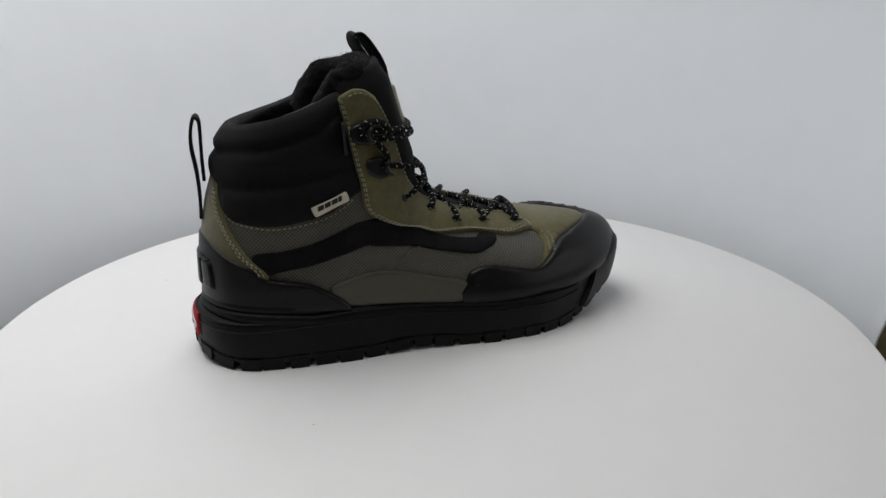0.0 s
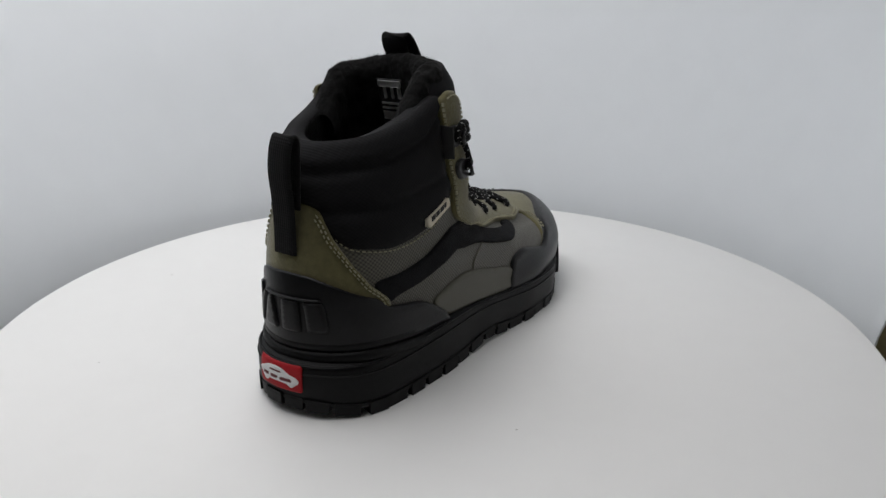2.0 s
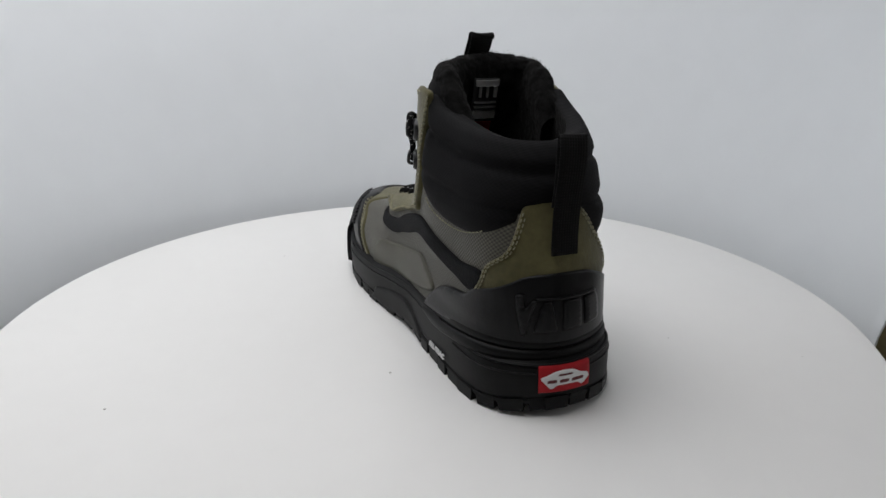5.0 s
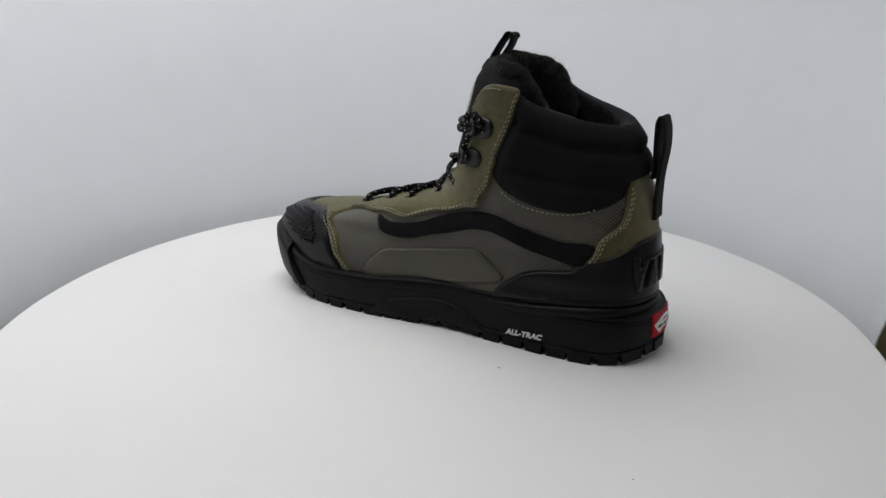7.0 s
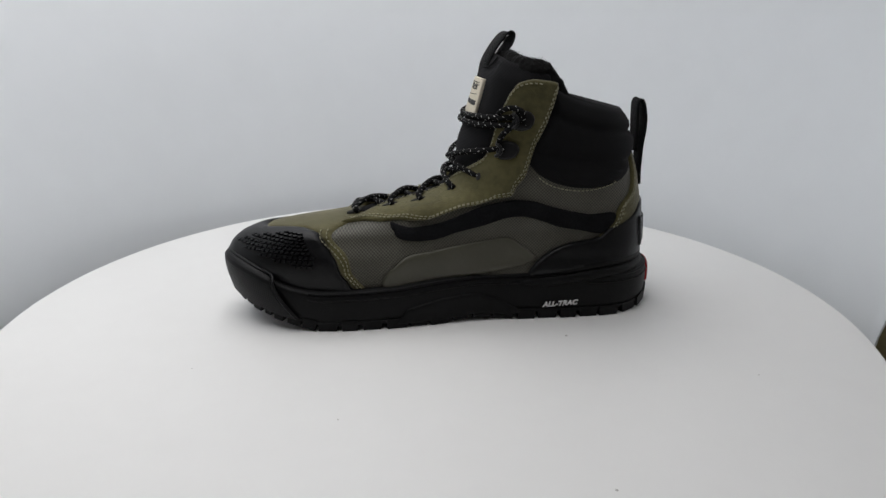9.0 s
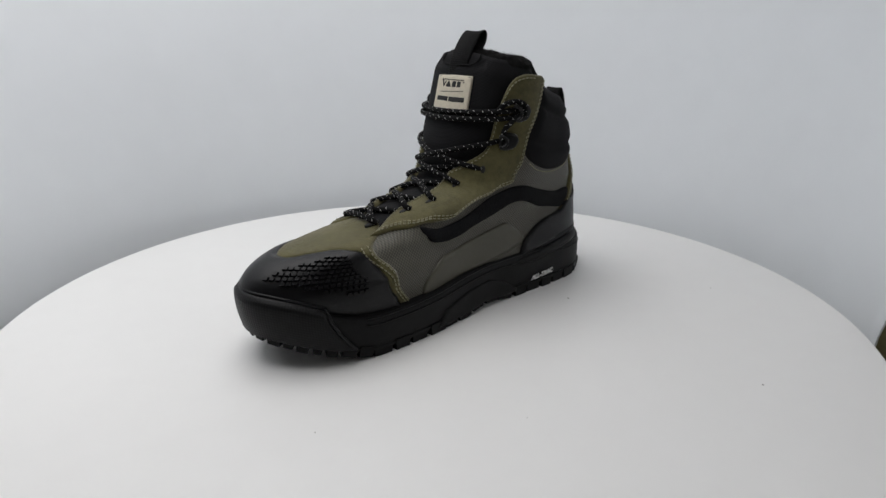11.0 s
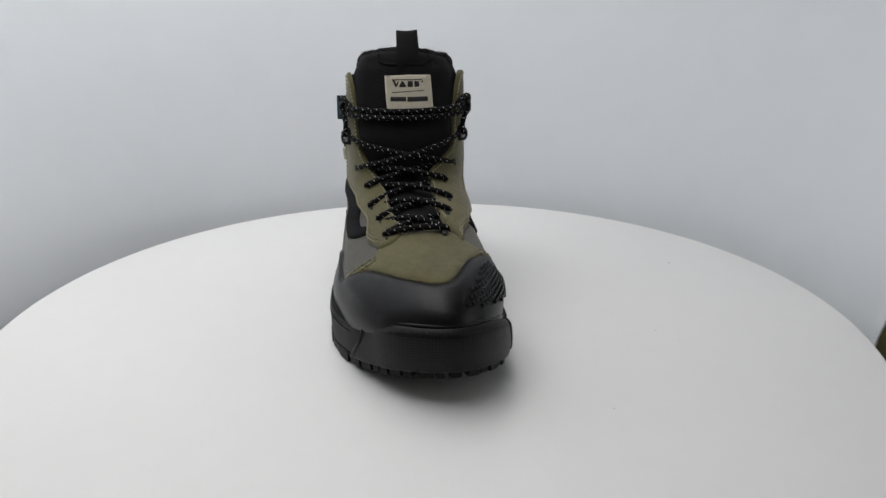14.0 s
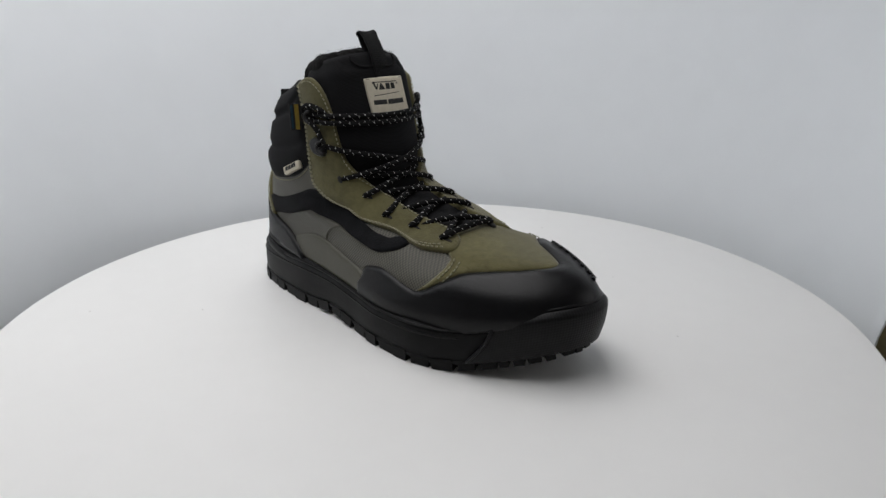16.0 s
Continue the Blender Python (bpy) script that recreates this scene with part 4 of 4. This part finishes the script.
def build_laces(boot):
    out_h = [(0.430, 0.0692), (0.412, 0.0780), (0.390, 0.0858), (0.405, 0.1047), (0.376, 0.1178)]
    in_h = [(0.524, 0.0780), (0.538, 0.0885), (0.552, 0.0963), (0.562, 0.1092), (0.606, 0.1215)]
    hook_out, hook_in = HOOKS_OUT, HOOKS_IN

    def across(a, b, top, n=7):
        ts = np.linspace(0, 1, n)
        pts = [(a[0] + (b[0] - a[0]) * t, a[1] + (b[1] - a[1]) * t) for t in ts]
        hs = [0.0022 if i in (0, n - 1) else (0.0048 if i in (1, n - 2) else top) for i in range(n)]
        return pts, hs
    us, ws = np.meshgrid(np.linspace(0.40, 0.62, 70), np.linspace(0.060, 0.130, 90))
    skin = UP(us.ravel(), ws.ravel(), np.zeros(us.size))
    out_dir = UP(us.ravel(), ws.ravel(), np.full(us.size, 0.001)) - skin

    def span(a, b, high, under=True):
        """A taut lace from an eyelet across the throat, slipping under the far stay or into the far eyelet."""
        def spot(p, h, out=0.0):
            return UP(np.array([p[0] + math.copysign(out, p[0] - 0.48)]), np.array([p[1]]), np.array([h]))[0]
        ends = [spot(a, 0.0036, 0.007), spot(a, 0.0055), spot(b, 0.0006), spot(b, 0.0010)]
        if not under:
            ends[2:] = [spot(b, 0.0036, 0.007), spot(b, 0.0055)]
        mid = (ends[1] + ends[3]) / 2
        k = int(np.argmin(np.linalg.norm(skin - mid, axis=1)))
        n = out_dir[k] / np.linalg.norm(out_dir[k])
        push = max(0.0, high - float((mid - skin[k]) @ n))
        way = [ends[0]] + [ends[1] * (1 - t) + ends[3] * t + n * push * 4 * t * (1 - t) for t in np.linspace(0.04, 0.96, 7)] + [ends[2]]
        part("lace", tube("lace", smooth_path(way, 8), 0.0019, LACE, 10), boot, "round black shoelace with white flecks")
    span(out_h[0], in_h[0], 0.0050, False)
    for k in range(4):
        span(out_h[k], in_h[k + 1], 0.0028)
        span(in_h[k], out_h[k + 1], 0.0050)
    lace(boot, *across(out_h[4], (hook_in[1][0], hook_in[1][1] + 0.002), 0.0058))
    lace(boot, *across(in_h[4], (hook_out[1][0], hook_out[1][1] + 0.002), 0.0050))
    for (lo, hi), s in (((hook_out[1], hook_out[0]), -1), ((hook_in[1], hook_in[0]), 1)):
        mid = ((lo[0] + hi[0]) / 2 - s * 0.020, (lo[1] + hi[1]) / 2)
        lace(boot, [lo, (lo[0] - s * 0.012, lo[1] + 0.003), mid, (hi[0] - s * 0.014, hi[1] - 0.003), hi], [0.0062, 0.0072, 0.0068, 0.0072, 0.0064])
        lace(boot, [(hi[0] + s * 0.006, hi[1] - 0.002), (hi[0] + s * 0.002, hi[1] + 0.0055), (hi[0] - s * 0.018, hi[1] + 0.0075), (hi[0] - s * 0.040, hi[1] + 0.0045), (hi[0] - s * 0.052, hi[1] - 0.001)], [0.0062, 0.0078, 0.0074, 0.0062, 0.0030])
    for w_off, dip, top in ((0.0024, -0.0040, 0.0066), (-0.0022, -0.0040, 0.0068)):
        a, b = (hook_out[0][0] + 0.004, hook_out[0][1] + w_off), (hook_in[0][0] - 0.004, hook_in[0][1] + w_off)
        ts = np.linspace(0, 1, 9)
        pts = [(a[0] + (b[0] - a[0]) * t, a[1] + (b[1] - a[1]) * t + dip * math.sin(math.pi * t)) for t in ts]
        lace(boot, pts, [0.004, 0.0060, 0.0066] + [top] * 3 + [0.0066, 0.0060, 0.004])
    # eyelets: black discs laid on the stays, coloured as the dark inside each hole
    for u, w in out_h + in_h:
        ring = [(u + 0.0046 * math.cos(a), w + 0.0026 * math.sin(a)) for a in np.linspace(0, 2 * math.pi, 10, endpoint=False)]
        part("eyelet", panel("eyelet", UP, ring, 0.0004, 0.0036, (0.45, 1.0), 0.0012, 0.0004, slots=(INK,)), boot, "thin black disc for the dark of a lace hole")
    # lace hooks
    for (u, w), s in ((hook_out[0], -1), (hook_out[1], -1), (hook_in[0], 1), (hook_in[1], 1)):
        shape = [(u + s * 0.026, w + 0.0010), (u + s * 0.018, w + 0.0052), (u - s * 0.004, w + 0.0064), (u - s * 0.016, w + 0.0042), (u - s * 0.016, w - 0.0042), (u - s * 0.004, w - 0.0064), (u + s * 0.018, w - 0.0046)]
        hook = part("lace_hook", panel("lace_hook", UP, shape, 0.0024, 0.0034, (0.35, 1.0), 0.0014, 0.001, slots=(HOOK,)), boot, "black metal lace hook")
        loop = np.array([(u - s * 0.013, w - 0.0040, 0.0035), (u - s * 0.014, w - 0.0042, 0.0080), (u - s * 0.006, w - 0.002, 0.0088), (u - s * 0.006, w + 0.002, 0.0088), (u - s * 0.014, w + 0.0042, 0.0080), (u - s * 0.013, w + 0.0040, 0.0035)])
        q = smooth_path(loop, 8)
        part("hook_loop", tube("hook_loop", UP(q[:, 0], q[:, 1], q[:, 2]), 0.0011, HOOK, 8), hook)


def build_trim(boot):
    # pull loops
    part("heel_loop", ribbon("heel_loop", [(0.0052, -0.0012, 0.0850), (0.0058, -0.0012, 0.097), (0.0056, -0.0015, 0.111), (0.0042, -0.0020, 0.126), (0.0050, -0.0028, 0.1365), (0.0072, -0.0034, 0.1428), (0.0096, -0.0038, 0.1412), (0.0097, -0.0036, 0.133), (0.0092, -0.0030, 0.120), (0.0092, -0.002, 0.108)], 0.0148, 0.0018, WEBBING), boot, "black webbing heel pull loop")
    part("tongue_loop", ribbon("tongue_loop", [(0.1196, 0.0028, 0.157), (0.1184, 0.0028, 0.1620), (0.1172, 0.0027, 0.1680), (0.1142, 0.0026, 0.1745), (0.1090, 0.0026, 0.1822), (0.1046, 0.0028, 0.1866), (0.1010, 0.0034, 0.1862), (0.1022, 0.0038, 0.181), (0.1064, 0.0042, 0.1745), (0.1085, 0.0044, 0.168)], 0.0150, 0.0018, WEBBING, (-0.24, 1, 0)), boot, "black ribbed webbing tongue pull loop")
    # tongue label with its print
    lab = [(0.456, 0.1820), (0.510, 0.1829), (0.566, 0.1826), (0.566, 0.171), (0.565, 0.1574), (0.510, 0.1580), (0.463, 0.1584), (0.459, 0.171)]
    def stiff(u, w, d):
        """The label keeps flatter than the tongue beneath it."""
        return 0.0004 + 0.0010 * ((u - 0.51) / 0.055) ** 2
    label = part("tongue_label", panel("tongue_label", UP, lab, 0.0007, 0.0036, (0.35, 1.0), 0.0018, 0.0004, puff=stiff, sharp=1.0, slots=(CREAM,)), boot, "cream woven label with black print")
    shapes = [rect(0.480, 0.546, 0.1791, 0.1797), [(0.4735, 0.1797), (0.4800, 0.1797), (0.4840, 0.1762), (0.4880, 0.1787), (0.4910, 0.1787), (0.4850, 0.1744), (0.4825, 0.1744)],
              [(0.4965, 0.1785), (0.5005, 0.1785), (0.5080, 0.1745), (0.4900, 0.1745)], rect(0.5105, 0.5225, 0.1746, 0.1785), rect(0.5260, 0.5370, 0.1746, 0.1785), rect(0.5430, 0.5470, 0.1776, 0.1786),
              [(0.4740, 0.1706), (0.5480, 0.1720), (0.5480, 0.1724), (0.4740, 0.1711)], rect(0.4705, 0.5060, 0.1650, 0.1680), rect(0.5085, 0.5545, 0.1648, 0.1680),
              rect(0.4595, 0.4700, 0.1813, 0.1816), rect(0.5530, 0.5625, 0.1816, 0.1819)]
    for shape in shapes:
        part("print_bar", panel("print_bar", UP, shape, 0.0002, 0.0043, (0.35, 1.0), 0.0010, 0.0002, puff=stiff, sharp=1.0, slots=(INK,)), label)
    # pocket on the front of the tongue, above the label
    q = smooth_path(np.array([(0.435, w_of(0.1728)), (0.437, w_of(0.1685)), (0.455, w_of(0.1655)), (0.50, w_of(0.1650)), (0.55, w_of(0.1655)), (0.568, w_of(0.1685)), (0.570, w_of(0.1728))]), 8)
    part("tongue_seam", tube("tongue_seam", UP(q[:, 0], q[:, 1], 0.0003 + 0.0035 * smooth01((w_of(0.1745) - q[:, 1]) / 0.012)), 0.0006, PLAIN_BLACK, 6), boot, "raised black seam round the tongue top")
    # side tab
    tab = part("side_tab", panel("side_tab", UP, [(0.216, 0.1191), (0.245, 0.1233), (0.274, 0.1274), (0.277, 0.1250), (0.279, 0.1222), (0.250, 0.1178), (0.2205, 0.1130), (0.218, 0.116)], 0.0010, 0.0048, (0.40, 1.0), 0.0018, 0.0005, sharp=0.9, back=0.0026, slots=(CREAM, CREAM)), boot, "folded cream cloth tab with black print")
    for a, b in ((0.226, 0.236), (0.2375, 0.2475), (0.249, 0.259), (0.260, 0.266)):
        f = 0.147
        q = [(a, 0.1168 + (a - 0.226) * f), (b, 0.1168 + (b - 0.226) * f), (b, 0.1198 + (b - 0.226) * f), (a, 0.1198 + (a - 0.226) * f)]
        part("print_bar", panel("print_bar", UP, q, 0.0002, 0.0058, (0.40, 1.0), 0.0010, 0.0002, sharp=1.0, slots=(INK,)), tab)
    # small waterproof flag between collar and lace stay
    def fin(name, u, w0, w1, out0, out1, thick, shift, mat):
        """A small cloth tab that stands out from the surface along a line up the shaft."""
        verts = []
        for w in (w0, w1):
            a, b = UP(np.array([u]), np.array([w]), np.array([out0]))[0], UP(np.array([u]), np.array([w]), np.array([out1]))[0]
            e = UP(np.array([u + 0.01]), np.array([w]), np.array([out0]))[0] - a
            e = e / np.linalg.norm(e)
            lean = [-0.12 * (h - 0.0015) for h in (out0, out1)]
            verts += [a + e * (shift - thick / 2 + lean[0]), a + e * (shift + thick / 2 + lean[0]), b + e * (shift + thick / 2 + lean[1]), b + e * (shift - thick / 2 + lean[1])]
        faces = [(0, 1, 2, 3), (7, 6, 5, 4), (0, 4, 5, 1), (1, 5, 6, 2), (2, 6, 7, 3), (3, 7, 4, 0)]
        return mesh_of(name, np.array(verts) - AXIS, faces, None, False, (mat,))
    flag = part("woven_flag", fin("woven_flag", 0.283, 0.1480, 0.1665, 0.0015, 0.0114, 0.0010, 0.0, INK), boot, "small dark woven flag with yellow edge")
    part("flag_edge", fin("flag_edge", 0.283, 0.1485, 0.1660, 0.0052, 0.0080, 0.0010, 0.0003, GOLD), flag)
    part("flag_edge", fin("flag_edge", 0.283, 0.1490, 0.1655, 0.0094, 0.0108, 0.0010, 0.0003, BLUE), flag)
    # size tag sewn to the back of the tongue
    tag = part("size_tag", panel("size_tag", UP, rect(0.473, 0.563, w_of(0.1400), w_of(0.1690)), -0.0007, -0.0196, (0.35, 1.0), 0.0020, 0.0004, sharp=1.0, slots=(INK,), inner_face=True), boot, "dark size tag with grey print")
    for u0, u1, z0, z1, m in ((0.458, 0.542, 0.1645, 0.1683, SILVER), (0.462, 0.474, 0.1580, 0.1640, SILVER), (0.492, 0.500, 0.1580, 0.1640, SILVER), (0.518, 0.526, 0.1580, 0.1640, SILVER), (0.460, 0.540, 0.1548, 0.1557, SILVER), (0.460, 0.540, 0.1523, 0.1532, SILVER), (0.460, 0.540, 0.1460, 0.1505, SILVER), (0.470, 0.530, 0.1370, 0.1440, RED)):
        part("print_bar", panel("print_bar", UP, rect(u0 + 0.018, u1 + 0.018, w_of(z0), w_of(z1)), -0.0003, -0.0204, (0.35, 1.0), 0.0014, 0.0002, sharp=1.0, slots=(m,), inner_face=True), tag)
    # raised shapes on the heel cup
    shapes = [rect(-0.023, 0.036, 0.0605, 0.0640), [(-0.041, 0.0680), (-0.033, 0.0680), (-0.028, 0.0490), (-0.025, 0.0590), (-0.020, 0.0590), (-0.026, 0.0320), (-0.030, 0.0320)],
              [(-0.015, 0.0575), (-0.010, 0.0575), (-0.004, 0.0335), (-0.021, 0.0335)], rect(0.000, 0.016, 0.0340, 0.0575), rect(0.020, 0.036, 0.0345, 0.0575)]
    for shape in shapes:
        part("raised_shape", panel("raised_shape", UP, shape, 0.0018, 0.0042, (0.62, 1.0), 0.0020, 0.0006, sharp=0.95, slots=(RUBBER,)), boot, "raised black rubber shape")
    # grip texture on the inner side of the toe cap
    poly = np.array(closed_curve(np.array(GRIP) * (0.62, 1.0), 10, 0.5))
    lo, hi = poly.min(0), poly.max(0)
    verts, faces = [], []
    y = lo[1] + 0.0004
    while y < hi[1]:
        here = [UP(np.array([0.575]), np.array([y + e]), np.array([0.004]))[0] for e in (0.0, 0.0004)]
        steep = 0.0004 / float(np.linalg.norm(here[1] - here[0]))
        for x in np.arange(lo[0], hi[0], 0.0034):
            if not inside(np.array([(x, y)]), poly)[0]:
                continue
            i0 = len(verts)
            us = np.array([x - 0.0015, x + 0.0015, x + 0.0015, x - 0.0015, x - 0.0011, x + 0.0011, x + 0.0011, x - 0.0011]) / 0.62
            ws = y + steep * np.array([-0.00115, -0.00115, 0.00115, 0.00115, -0.0008, -0.0008, 0.0008, 0.0008])
            verts += list(UP(us, ws, np.array([0.0028] * 4 + [0.0051] * 4)))
            faces += [(i0 + 4, i0 + 5, i0 + 6, i0 + 7)] + [(i0 + a, i0 + (a + 1) % 4, i0 + 4 + (a + 1) % 4, i0 + 4 + a) for a in range(4)]
        y += 0.0030 * steep
    tagged(part("grip_texture", mesh_of("grip_texture", np.array(verts) - AXIS, faces, None, False, (RUBBER,)), boot, "rows of small raised rubber grips"), kind="stuff")
    # short curved seam under the outer stripe
    q = smooth_path(np.array([(0.2758, 0.0676), (0.25, 0.062), (0.2188, 0.0513), (0.2031, 0.0421), (0.2008, 0.0356)]), 8)
    part("seam", tube("seam", UP(q[:, 0], q[:, 1], np.full(len(q), 0.0013)), 0.0006, SMOOTH_OLIVE, 6), boot, "thin raised seam")
    # stitching
    rows = [(STAY_OUT, 0, 13, (0.0022, 0.0044), 0.0040), (STAY_IN, 0, 17, (0.0022, 0.0044), 0.0040), (STAY_OUT, 15, 26, (0.0024,), 0.0040), (STAY_IN, 19, 29, (0.0024,), 0.0040),
            (COUNTER, 1, 5, (0.0020, 0.0042), 0.0039), (COUNTER, 9, 14, (0.0020, 0.0042), 0.0039), (VAMP, 13, 15, (0.0020, 0.0042), 0.0027), (VAMP, 21, 22, (0.0020, 0.0042), 0.0027)]
    for line, a, b, insets, h in rows:
        for e in insets:
            part("stitching", stitches("stitching", UP, edge_line(line, a, b, e), h, THREAD), boot, "row of pale olive stitches")
    for line in ([(0.070, 0.1165), (0.088, 0.1105), (0.114, 0.1075), (0.152, 0.1050), (0.205, 0.1080), (0.253, 0.1135), (0.290, 0.1220)], [(0.720, 0.1225), (0.745, 0.1170), (0.790, 0.1125), (0.833, 0.1118), (0.880, 0.1160), (0.905, 0.1230)]):
        part("stitching", stitches("stitching", UP, line, 0.0012, THREAD), boot, "row of pale olive stitches")


build_room()
build_backdrop()
photo_table = build_table()
turntable = build_turntable()
boot = build_boot()
build_sole_details(boot)
build_laces(boot)
build_trim(boot)


def motions():
    """Boot and disc turn together at an even pace about the spindle."""
    for ob, first in ((turntable, 17.848), (boot, 17.848)):
        walk(ob, [(t / 2, pose(0, 0, 0, 0, 0, first + 18.357 * t / 2)) for t in range(33)])


motions()
